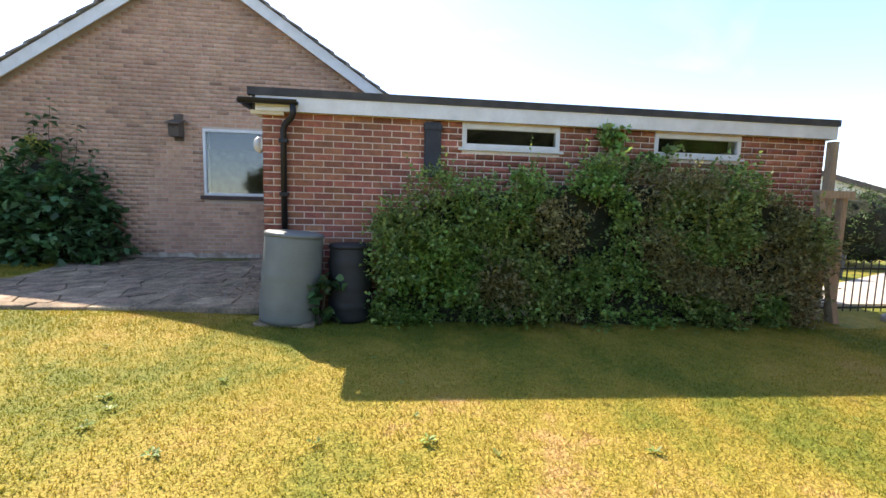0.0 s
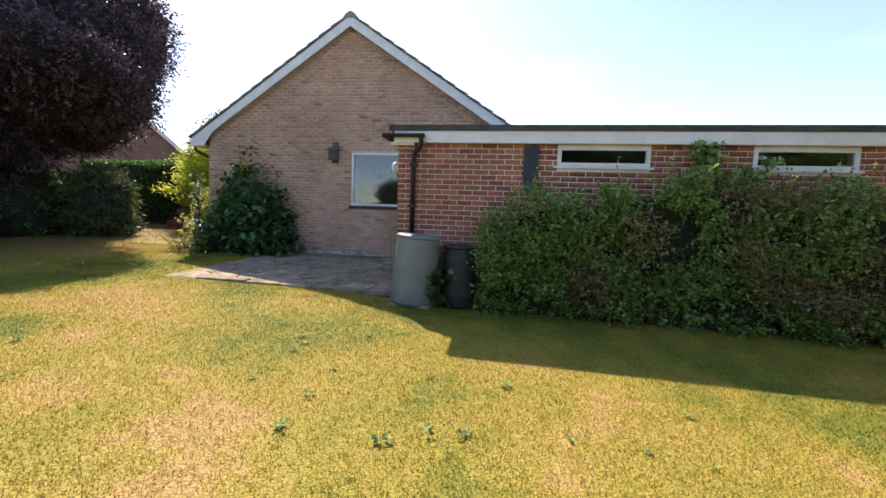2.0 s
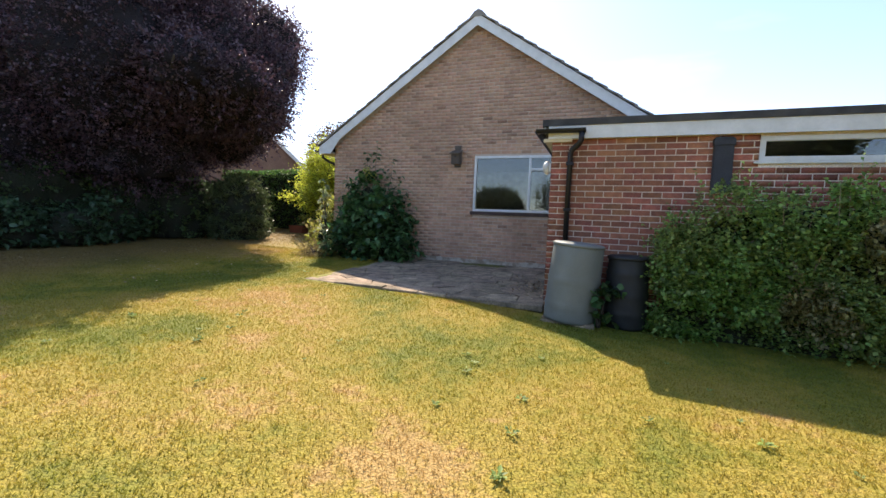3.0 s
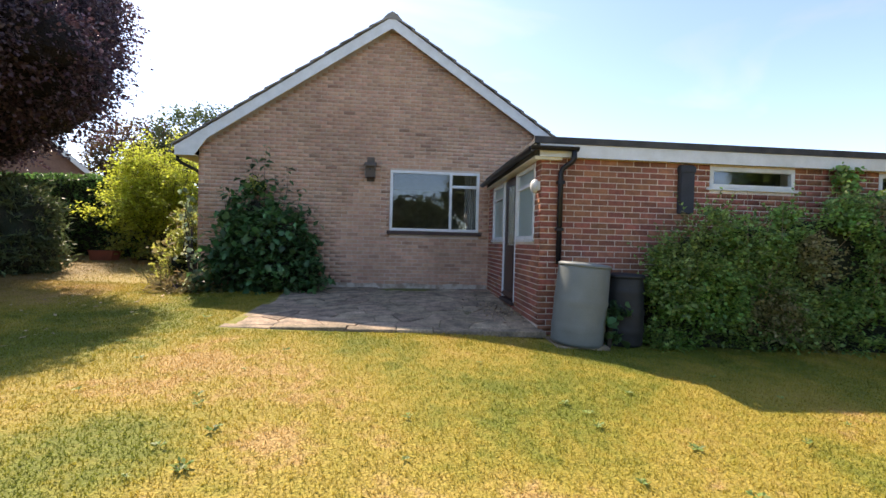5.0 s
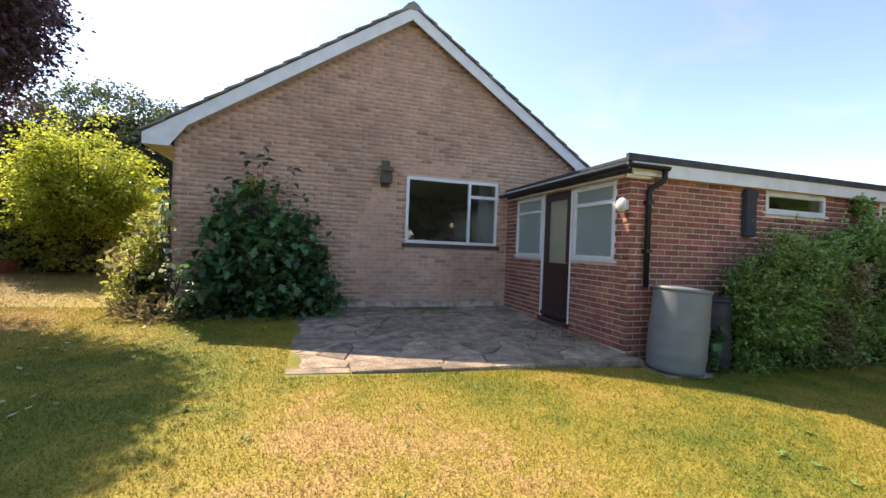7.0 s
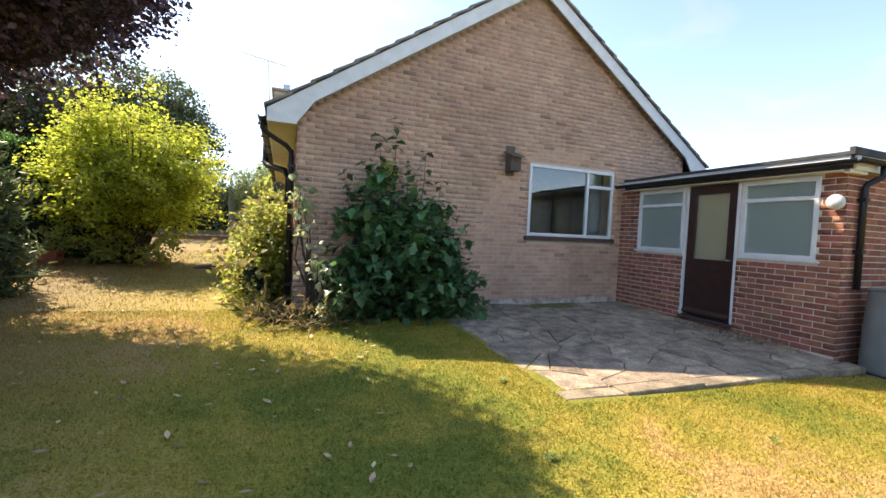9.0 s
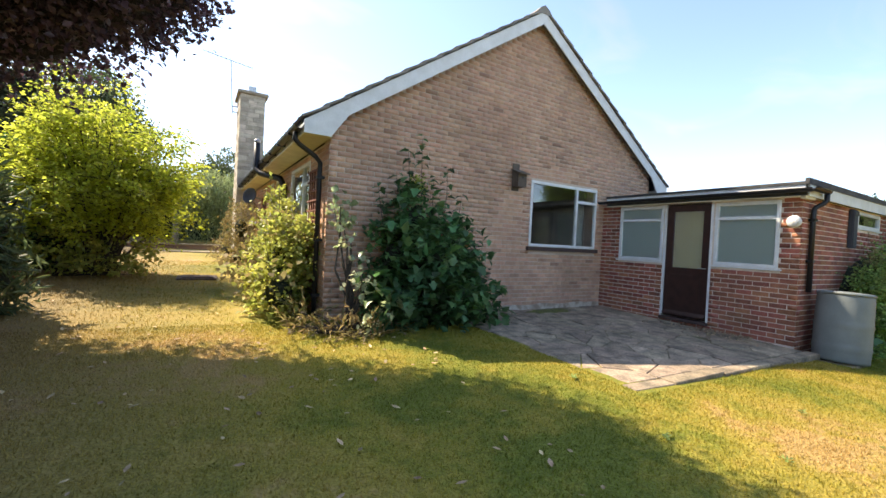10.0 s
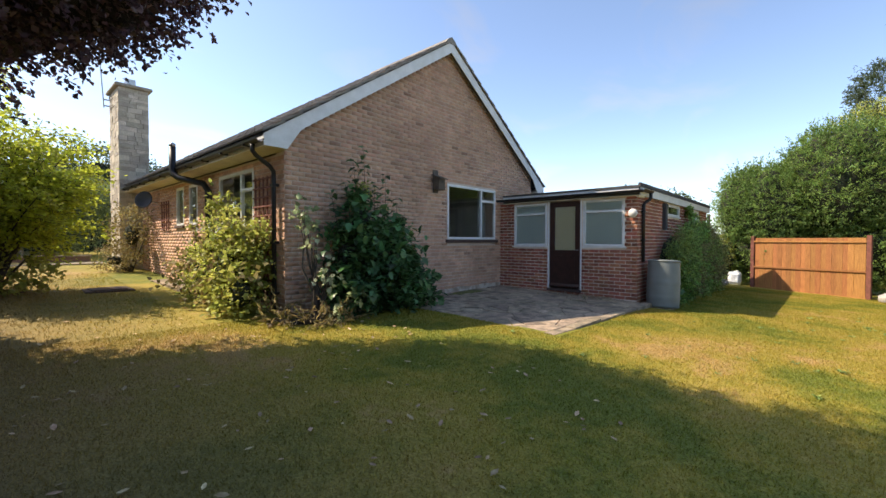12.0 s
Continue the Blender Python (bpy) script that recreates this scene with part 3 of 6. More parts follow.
def slab(corners, thick):
    bm = bmesh.new()
    up = [bm.verts.new(p) for p in corners]
    dn = [bm.verts.new((p[0], p[1], p[2] - thick)) for p in corners]
    bm.faces.new(up)
    bm.faces.new(dn[::-1])
    for k in range(len(corners)):
        q = (k + 1) % len(corners)
        bm.faces.new((up[k], up[q], dn[q], dn[k]))
    return bm


XE = 2 * RIDGE_X - EAVE_X
for side in (-1, 1):
    xe = EAVE_X if side < 0 else XE
    part("deck", slab([(RIDGE_X, R0 + 0.03, RIDGE_Z - 0.05), (xe, R0 + 0.03, EAVE_Z - 0.05), (xe, RUN, EAVE_Z - 0.05), (RIDGE_X, HIP, RIDGE_Z - 0.05)], 0.06), "felt", roof)
part("hip_slope", slab([(EAVE_X, RUN, EAVE_Z - 0.03), (XE, RUN, EAVE_Z - 0.03), (RIDGE_X, HIP, RIDGE_Z - 0.03)], 0.06), "tile_run", roof)


def barge(side):
    """A white barge board with its boxed foot at the eaves."""
    def X(x):
        return RIDGE_X + side * (RIDGE_X - x)
    bm = bmesh.new()
    t, d = -0.075, -0.305
    xf = -7.20
    def line(x, off):
        return RIDGE_Z + off - SLOPE * (RIDGE_X - x)
    prism(bm, [(X(RIDGE_X), RIDGE_Z + t), (X(EAVE_X), EAVE_Z + t), (X(EAVE_X), 3.14), (X(-7.44), 3.14), (X(xf), line(xf, d)), (X(RIDGE_X), RIDGE_Z + d)], "y", R0, R0 + 0.022)
    return part("barge_board", bm, "white", roof, "white painted barge board")


barge(-1)
barge(1)
for side in (-1, 1):
    xo = RIDGE_X + side * (RIDGE_X - EAVE_X)
    xi = SX if side < 0 else EX
    a, b = sorted((xo, xi))
    part("soffit", boxes((a + 0.03, b - 0.003, R0 + 0.022, R1, 3.145, 3.16)), "cream", roof, "cream painted soffit board")
    part("fascia", boxes((xo - 0.0 if side < 0 else xo - 0.025, xo + 0.025 if side < 0 else xo, R0 + 0.022, R1, 3.14, EAVE_Z - 0.1)), "white", roof)
ridge = bmesh.new()
y = R0 - 0.01
while y < HIP:
    prism(ridge, [(RIDGE_X - 0.19, RIDGE_Z - 0.125), (RIDGE_X - 0.10, RIDGE_Z - 0.025), (RIDGE_X, RIDGE_Z + 0.03), (RIDGE_X + 0.10, RIDGE_Z - 0.025), (RIDGE_X + 0.19, RIDGE_Z - 0.125)], "y", y, y + 0.435)
    y += 0.45
part("ridge_tiles", ridge, "tile_run", roof)["kind"] = "stuff"


def tile_frame(side, course, y):
    """The place and tilt of one roof tile."""
    s = 5.045 - course * 0.345
    ang = math.atan(SLOPE)
    x = RIDGE_X + side * s * math.cos(ang)
    z = RIDGE_Z - s * math.sin(ang)
    rot = Matrix.Rotation(side * (ang - 0.07), 4, "Y")
    return Matrix.Translation((x, y, z)) @ rot


def tile_bm(side):
    """A flat interlocking concrete tile with a raised side lap, its lower edge at the origin."""
    bm = bmesh.new()
    w, t, l = 0.325, 0.028, 0.40
    prof = [(0, -t), (w, -t), (w, 0), (w - 0.05, 0), (w - 0.06, 0.012), (w - 0.10, 0.012), (w - 0.11, 0), (0.0, 0)]
    prism(bm, prof, "x", 0, -side * l)
    return bm


tile_mesh = bpy.data.meshes.new("roof_tile")
tb = tile_bm(-1)
bmesh.ops.recalc_face_normals(tb, faces=tb.faces)
tb.to_mesh(tile_mesh)
tb.free()
tile_mesh.materials.append(M["tile"])
run = bmesh.new()
pieces_to_place = []
for side in (-1, 1):
    for course in range(14):
        y, k = R0 - 0.04, 0
        while y < roof_end(1 - course * 0.345 / 5.045) - 0.2:
            m = tile_frame(side, course, y)
            if side < 0 and k < 20:
                pieces_to_place.append(m)
            else:
                t1 = tile_bm(side)
                me = bpy.data.meshes.new("tmp")
                t1.to_mesh(me)
                t1.free()
                me.transform(m)
                run.from_mesh(me)
                bpy.data.meshes.remove(me)
            y, k = y + 0.33, k + 1
part("tile_run", run, "tile_run", roof)["kind"] = "stuff"

# gutter and pipes on the house
gutter = thing("gutter", (-7.86, 12, 3.2), "black plastic half-round gutter along the eaves", "gutter")
gb = bmesh.new()
prof = [(-7.86 + 0.062 * math.cos(a), 3.235 + 0.062 * math.sin(a)) for a in np.linspace(math.pi, 2 * math.pi, 9)]
prof += [(-7.86 + 0.055 * math.cos(a), 3.235 + 0.055 * math.sin(a)) for a in np.linspace(2 * math.pi, math.pi, 9)]
prism(gb, prof, "y", R0 - 0.02, 17.05)
part("channel", gb, "black_plastic", gutter)
for yb in np.arange(8.6, 16.9, 0.9):
    part("bracket", boxes((-7.93, -7.79, yb, yb + 0.03, 3.165, 3.2)), "black_plastic", gutter)
dp = thing("downpipe", (-7.48, 8.55, 0.5), "black plastic downpipe with a swan neck from the eaves gutter", "drainpipe")
part("pipe", tube(bmesh.new(), [(-7.86, 8.42, 3.2), (-7.86, 8.42, 3.08), (-7.80, 8.45, 3.03), (-7.55, 8.52, 2.90), (-7.48, 8.55, 2.83), (-7.48, 8.55, 2.7), (-7.48, 8.55, 0.5)], 0.034, 12), "black_plastic", dp, smooth=True)
for zz in (2.6, 1.7, 0.9):
    part("clip", boxes((-7.525, -7.412, 8.505, 8.595, zz, zz + 0.04)), "black_plastic", dp)
flue = thing("vent_pipe", (-7.48, 11.75, 0.6), "black soil vent pipe bending round the eaves gutter", "pipe")
part("pipe", tube(bmesh.new(), [(-7.48, 11.4, 0.55), (-7.48, 11.4, 2.75), (-7.55, 11.45, 2.9), (-7.88, 11.85, 3.02), (-7.95, 11.95, 3.1), (-7.95, 12.0, 3.2), (-7.95, 12.0, 3.66)], 0.065, 12), "black_plastic", flue, smooth=True)
part("cowl", lathe([(0.05, 3.66), (0.065, 3.68), (0.06, 3.72), (0.02, 3.75)], -7.95, 12.0, 12), "metal", flue, "pale wire balloon cowl", smooth=True)


def window(name, axis, face, u0, u1, z0, z1, verticals, transoms, label, pane_mat="glass", frame_mat="white", f=0.055, out=0.0, sill=None):
    """A framed window set in a wall opening. axis: the way the wall runs; face: its outer plane; verticals: mullion places;
    transoms: (u0, u1, z) bars."""
    w = thing(name, (0, 0, 0), label, "window", kind="structure")
    d0, d1 = face - 0.012 + out, face + 0.055 + out

    def bx(a, b, p, q, c, d):
        return (a, b, c + 0, d, p, q) if axis == "x" else (c, d, a, b, p, q)
    bars = [(u0, u1, z0, z0 + f), (u0, u1, z1 - f, z1), (u0, u0 + f, z0 + f, z1 - f), (u1 - f, u1, z0 + f, z1 - f)]
    for a, b, p, q in bars:
        part("window_frame", soft_box(*bx(a, b, p, q, d0, d1), 0.006), frame_mat, w)
    for v in verticals:
        part("mullion", soft_box(*bx(v - f / 2, v + f / 2, z0 + f, z1 - f, d0, d1), 0.006), frame_mat, w)
    for a, b, z in transoms:
        part("transom", soft_box(*bx(a, b, z - f / 2, z + f / 2, d0 - 0.004, d1), 0.006), frame_mat, w)
    edges = [u0 + f] + [v for v in verticals] + [u1 - f]
    mid = (d0 + d1) / 2
    for a, b in zip(edges, edges[1:]):
        cuts = sorted([z for c, d, z in transoms if c < (a + b) / 2 < d])
        zs = [z0 + f] + cuts + [z1 - f]
        for p, q in zip(zs, zs[1:]):
            ob = part("pane", boxes(bx(a, b, p, q, mid - 0.004, mid + 0.004)), pane_mat, w)
            ob.visible_shadow = False
    if sill:
        part("window_sill", soft_box(*bx(u0 - 0.05, u1 + 0.05, z0 - sill[1], z0 - 0.004, face - sill[0], face + 0.05), 0.006), sill[2], w)
    return w


win1 = window("window_1", "x", GY, *WIN, [-2.36], [(-2.36, -1.80, 2.73)], "white framed gable window with a fanlight over a tiled sill", sill=(0.06, 0.075, "sill"))
cb = bmesh.new()
xs = np.linspace(-2.02, -1.72, 25)
prism(cb, [(x, 8.70 + 0.02 * math.sin(i * 1.6)) for i, x in enumerate(xs)] + [(x, 8.708 + 0.02 * math.sin(i * 1.6)) for i, x in reversed(list(enumerate(xs)))], "z", 1.72, 3.05)
part("curtain", cb, "curtain", win1, "grey net curtain drawn to one side")
window("window_2", "y", SX, 9.42, 11.0, 2.0, 3.0, [9.95], [(9.42, 9.95, 2.65)], "white framed side window under the eaves", sill=(0.05, 0.06, "sill"))
window("window_3", "y", SX, 12.26, 12.82, 2.1, 3.0, [], [], "small white framed side window", sill=(0.05, 0.06, "sill"))
window("window_4", "y", SX, 13.2, 13.75, 2.1, 3.0, [], [], "small white framed side window", sill=(0.05, 0.06, "sill"))

plinth = bmesh.new()
box(plinth, -5.6, -1.56, GY - 0.035, GY + 0.02, 0.45, 0.70)
bmesh.ops.subdivide_edges(plinth, edges=[e for e in plinth.edges if abs(e.verts[0].co.x - e.verts[1].co.x) > 1], cuts=40)
for v in plinth.verts:
    if v.co.z > 0.66:
        v.co.z += 0.035 * noise.noise(v.co * 2.2) - 0.02
    v.co.y += 0.008 * noise.noise(v.co * 4)
tagged(part("plinth", plinth, "plinth"), "stained grey render plinth at the foot of the gable", "plinth", kind="structure")

# ==== garage and porch ====
PX, FY, GE = -1.53, 4.95, 5.74       # porch face, garage front face, garage end
GW = [(0.776, 2.004, 2.385, 2.668), (3.268, 4.492, 2.385, 2.668)]
wall_garage = wall_mesh("wall_garage", PX, GE, 0.0, 2.70, GW, "x", FY, FY + 0.22, "mortar_red", "red brick garage wall with pale mortar joints")
DOOR = (6.13, 6.965, 0.60, 2.68)
PW = [(5.20, 6.10, 1.63, 2.66), (6.985, 7.90, 1.63, 2.66)]
wall_porch = wall_mesh("wall_porch", FY + 0.22, GY, 0.2, 2.70, [DOOR, *PW], "y", PX, PX + 0.22, "mortar_red", "red brick porch wall with a door between two windows")
wall_garage_end = wall_mesh("wall_garage_end", FY + 0.22, 10.6, 0.0, 2.70, [], "y", GE, GE - 0.22, "mortar_red", "red brick end wall of the garage")
wall_garage_rear = wall_mesh("wall_garage_rear", EX, GE - 0.22, 0.0, 2.70, [], "x", 10.6, 10.38, "mortar_red", "red brick rear wall of the garage")
tagged(part("floor_garage", boxes((PX + 0.22, GE - 0.22, FY + 0.22, GY, 0.35, 0.60)), "paving"), "bare concrete garage floor", "floor", kind="structure")
tagged(part("wall_garage_inner", boxes((0.3, 0.4, FY + 0.22, GY, 0.6, 2.7)), "porch_wall"), "painted inner wall of the porch", "wall", kind="structure")
flat = thing("flat_roof", (2, 7, 2.7), "flat felted garage roof with white fascia boards", "roof", kind="structure")
RT = 2.94
part("deck", boxes((PX - 0.09, GE + 0.06, FY - 0.06, GY - 0.155, 2.70, RT - 0.06), (EX + 0.75, GE + 0.06, GY - 0.155, 10.65, 2.70, RT - 0.06)), "felt", flat)
part("fascia", boxes((PX - 0.05, GE + 0.08, FY - 0.085, FY - 0.062, 2.69, RT - 0.08)), "white", flat, "white painted fascia board")
part("fascia", boxes((GE + 0.062, GE + 0.085, FY - 0.06, 10.65, 2.69, RT - 0.045)), "white", flat, "white painted fascia board")
part("fascia", boxes((PX - 0.112, PX - 0.092, FY - 0.05, GY - 0.16, 2.79, RT - 0.085)), "white", flat, "white painted fascia board")
part("soffit", boxes((PX - 0.112, PX + 0.0, FY - 0.05, GY - 0.16, 2.682, 2.698)), "cream", flat)
part("soffit", boxes((PX - 0.112, PX + 0.25, FY - 0.062, FY - 0.003, 2.655, 2.698)), "cream", flat)
part("felt_edge", boxes((PX - 0.13, GE + 0.10, FY - 0.10, FY - 0.05, RT - 0.085, RT)), "felt", flat, "black felt roof edging")
part("felt_edge", boxes((PX - 0.13, PX - 0.08, FY - 0.05, GY - 0.16, RT - 0.085, RT - 0.045)), "felt", flat, "black felt roof edging")
part("felt_edge", boxes((GE + 0.05, GE + 0.10, FY - 0.05, 10.65, RT - 0.05, RT)), "felt", flat, "black felt roof edging")

pg = thing("porch_gutter", (PX - 0.16, 6.5, 2.75), "black plastic gutter along the porch roof edge", "gutter")
gb = bmesh.new()
prof = [(PX - 0.168 + 0.055 * math.cos(a), 2.79 + 0.055 * math.sin(a)) for a in np.linspace(math.pi, 2 * math.pi, 9)]
prof += [(PX - 0.168 + 0.048 * math.cos(a), 2.79 + 0.048 * math.sin(a)) for a in np.linspace(2 * math.pi, math.pi, 9)]
prism(gb, prof, "y", FY - 0.16, GY - 0.02)
part("channel", gb, "black_plastic", pg)
gb = bmesh.new()
prof = [(FY - 0.15 + 0.05 * math.cos(a), 2.80 + 0.05 * math.sin(a)) for a in np.linspace(math.pi, 2 * math.pi, 9)]
prof += [(FY - 0.15 + 0.043 * math.cos(a), 2.80 + 0.043 * math.sin(a)) for a in np.linspace(2 * math.pi, math.pi, 9)]
prism(gb, prof, "x", PX - 0.2, PX + 0.42)
part("return_channel", gb, "black_plastic", pg)
gp = thing("garage_downpipe", (-1.29, 4.9, 0.4), "black plastic downpipe feeding the water butt", "drainpipe")
part("pipe", tube(bmesh.new(), [(-1.16, 4.80, 2.78), (-1.16, 4.80, 2.66), (-1.18, 4.82, 2.62), (-1.27, 4.89, 2.55), (-1.29, 4.90, 2.50), (-1.29, 4.90, 1.32)], 0.034, 12), "black_plastic", gp, smooth=True)
for zz in (2.35, 1.75):
    part("clip", boxes((-1.335, -1.245, 4.862, 4.948, zz, zz + 0.04)), "black_plastic", gp)

for i, g in enumerate(GW):
    window("window_%d" % (5 + i), "x", FY, *g, [], [], "long narrow white framed garage window set high in the wall", sill=(0.035, 0.03, "white"))
for i, g in enumerate(PW):
    window("window_%d" % (7 + i), "y", PX, *g, [], [(g[0], g[1], 2.40)], "white framed porch window with frosted glass and a fanlight", pane_mat="frosted", sill=(0.03, 0.03, "white"))

door = thing("door_1", (PX, 6.55, 0.62), "dark brown half-glazed back door in a white frame, closed", "door", kind="structure")
for a, b in ((DOOR[0], DOOR[0] + 0.035), (DOOR[1] - 0.035, DOOR[1])):
    part("door_frame", soft_box(PX - 0.014, PX + 0.07, a, b, 0.60, 2.68, 0.005), "white", door, "white painted door frame")
leaf = part("door_leaf", boxes((PX + 0.012, PX + 0.055, 6.17, 6.92, 0.66, 1.54), (PX + 0.012, PX + 0.055, 6.17, 6.29, 1.54, 2.66), (PX + 0.012, PX + 0.055, 6.80, 6.92, 1.54, 2.66), (PX + 0.012, PX + 0.055, 6.29, 6.80, 2.54, 2.66)), "door_brown", door)
part("panel", soft_box(PX + 0.004, PX + 0.03, 6.29, 6.80, 0.86, 1.42, 0.006), "door_brown", leaf)
part("weather_bar", prism(bmesh.new(), [(PX + 0.012, 0.68), (PX - 0.03, 0.69), (PX - 0.03, 0.71), (PX + 0.012, 0.76)], "y", 6.18, 6.91), "door_brown", leaf)
ob = part("pane", boxes((PX + 0.028, PX + 0.036, 6.29, 6.80, 1.54, 2.54)), "door_glass", leaf, "frosted glass pane")
ob.visible_shadow = False
# added yellow panel; its colour imitates daylight showing through the door glass
part("blind", boxes((PX + 0.07, PX + 0.074, 6.27, 6.82, 1.52, 2.56)), "blind", leaf, "pale yellow panel added behind the glass to imitate daylight through it")
part("handle", tube(bmesh.new(), [(PX - 0.0, 6.215, 1.55), (PX - 0.045, 6.215, 1.55), (PX - 0.05, 6.24, 1.55), (PX - 0.05, 6.31, 1.55)], 0.009, 8), "metal", leaf, "metal lever handle", smooth=True)
part("threshold", soft_box(PX - 0.05, PX + 0.08, 6.13, 6.965, 0.585, 0.64, 0.006), "sill", door)

lamp = thing("wall_lamp", (PX, 5.02, 2.33), "round white bulkhead lamp on the porch corner", "lamp")
part("shade", lathe([(0.03, 0), (0.085, 0.008), (0.092, 0.04), (0.066, 0.075), (0.012, 0.088)], 0, 0, 24), "lamp_glass", None, smooth=True)
sh = bpy.data.objects["shade"]
sh.data.transform(pose(PX - 0.03, 5.02, 2.33, 0, -90, 0))
attach(sh, lamp)
part("base", boxes((PX - 0.03, PX - 0.003, 4.965, 5.075, 2.275, 2.385)), "white", lamp)
vent = thing("wall_vent", (0.41, 4.92, 2.08), "dark slate grey flue box fixed under the fascia", "vent")
part("panel", soft_box(0.315, 0.515, 4.87, 4.947, 2.02, 2.66, 0.012), "slate", vent)
part("lid", soft_box(0.305, 0.525, 4.86, 4.945, 2.56, 2.64, 0.01), "slate", vent)

M["nest_wood"] = material("nest_wood", (0.15, 0.115, 0.085), 0.85, (0.09, 0.07, 0.055), 6, 70, bump=0.4, stretch=(1, 1, 0.15))
nest = thing("nest_box", (-4.03, 8.25, 2.8), "weathered wooden bird nest box on the gable wall", "nest box")
part("body", prism(bmesh.new(), [(8.12, 2.84), (8.30, 2.84), (8.30, 3.14), (8.12, 3.06)], "x", -4.12, -3.93), "nest_wood", nest)
part("lid", prism(bmesh.new(), [(8.06, 3.05), (8.315, 3.15), (8.315, 3.172), (8.06, 3.072)], "x", -4.145, -3.905), "nest_wood", nest)
part("back_board", boxes((-4.10, -3.95, 8.302, 8.326, 2.78, 3.27)), "nest_wood", nest)
# no opening is cut: a near-black disc imitates the dark of the hole
part("entrance_hole", lathe([(0.018, 0), (0.018, 0.004)], 0, 0, 12), "iron", None)
hole = bpy.data.objects["entrance_hole"]
hole.data.transform(pose(-4.025, 8.118, 3.0, 90, 0, 0))
attach(hole, nest)


def water_butt(name, cx, cy, z0, h, r, mat, lean, label, ribs, band=0.010, belly=0.07):
    w = thing(name, (cx, cy, z0), label, "water butt")
    prof = []
    for i in range(25):
        t = i / 24
        rr = r * (1 - belly + belly * math.sin(math.pi * (0.25 + 0.6 * t)))
        for rb in ribs:
            rr += band * math.exp(-((t - rb) / 0.022) ** 2)
        prof.append((rr, z0 + h * t))
    bodyo = part("barrel", lathe(prof, cx, cy, 40), mat, None, smooth=True)
    lid = part("lid", lathe([(r * 0.99, z0 + h - 0.015), (r * 1.0, z0 + h + 0.015), (r * 0.9, z0 + h + 0.03), (r * 0.3, z0 + h + 0.04)], cx, cy, 40), mat, None, smooth=True)
    tilt = Matrix.Translation((cx, cy, z0)) @ Matrix.Rotation(radians(lean), 4, "Y") @ Matrix.Translation((-cx, -cy, -z0))
    for o in (bodyo, lid):
        o.data.transform(tilt)
        attach(o, w)
    return w


water_butt("water_butt", -1.17, 4.55, 0.40, 0.93, 0.31, "butt_grey", 4.5, "tall faded grey plastic water butt leaning on a slab", [0.2, 0.55])
water_butt("small_water_butt", -0.52, 4.68, 0.36, 0.84, 0.24, "butt_black", 0.0, "shorter black ribbed plastic water butt", [0.22, 0.48, 0.78], 0.016, 0.16)
tagged(part("paving_stone", soft_box(-1.5, -0.86, 4.3, 4.86, 0.32, 0.40, 0.012), "slab"), "flat paving slab under the water butt", "paving slab")

# ==== chimney ====
chim = thing("chimney", (-7.6, 17.7, 0.9), "tall stone-faced external chimney stack", "chimney")
CX0, CX1, CY0, CY1 = -7.94, -7.22, 17.1, 18.35
part("stack", boxes((CX0 + 0.02, CX1 - 0.02, CY0 + 0.02, CY1 - 0.02, 0.6, 6.18)), "stone_joint", chim)
part("cap", soft_box(CX0 - 0.09, CX1 + 0.09, CY0 - 0.09, CY1 + 0.09, 6.18, 6.27, 0.02), "stone_joint", chim, "dark weathered coping slab")
part("pot", boxes((-7.68, -7.46, 17.45, 17.75, 6.27, 6.55)), "metal", chim, "pale metal chimney pot")
st = bmesh.new()
z = 0.75
while z < 6.15:
    h = rng.uniform(0.07, 0.16)
    for face in range(3):
        a, b = ((CX0, CX1), (CY0, CY1), (CX0, CX1))[face]
        u = a
        while u < b - 0.01:
            w = min(rng.uniform(0.16, 0.45), b - u)
            w = b - u if b - u - w < 0.08 else w
            p = rng.uniform(0.004, 0.02)
            d = ((u + 0.005, u + w - 0.005, CY0 - p, CY0 + 0.03), (CX0 - p, CX0 + 0.03, u + 0.005, u + w - 0.005), (u + 0.005, u + w - 0.005, CY1 - 0.03, CY1 + p))[face]
            box(st, *d, z + 0.005, min(z + h, 6.17))
            u += w
    z += h
part("stonework", st, "stone", chim)["kind"] = "stuff"
aerial = thing("tv_aerial", (-8.06, 18.2, 5.8), "metal television aerial on a mast clamped to the chimney", "aerial")
part("mast", tube(bmesh.new(), [(-8.1, 18.2, 5.75), (-8.2, 18.2, 7.5)], 0.016, 8), "metal", aerial)
for zz in (5.8, 5.98):
    part("clamp", boxes((-8.12, CX0 - 0.002, 18.18, 18.22, zz, zz + 0.03)), "metal", aerial)
boom = part("boom", tube(bmesh.new(), [(-9.0, 18.3, 7.66), (-7.55, 18.12, 7.38)], 0.012, 6), "metal", aerial)
for k in range(12):
    c = Vector((-9.0, 18.3, 7.66)).lerp(Vector((-7.55, 18.12, 7.38)), k / 11)
    part("element", tube(bmesh.new(), [c + Vector((0.02, 0.14, 0)), c - Vector((0.02, 0.14, 0))], 0.005, 5), "metal", boom)
dish = thing("satellite_dish", (-7.6, 15.4, 2.8), "grey satellite dish under the eaves", "satellite dish")
dsh = lathe([(0.02, 0.05), (0.1, 0.04), (0.18, 0.015), (0.23, -0.02), (0.225, -0.03), (0.16, 0.005), (0.02, 0.035)], 0, 0, 24)
dm = part("reflector", dsh, "slate", None, smooth=True)
dm.data.transform(look((-7.72, 15.4, 2.82), (-9, 14.2, 3.2)))
attach(dm, dish)
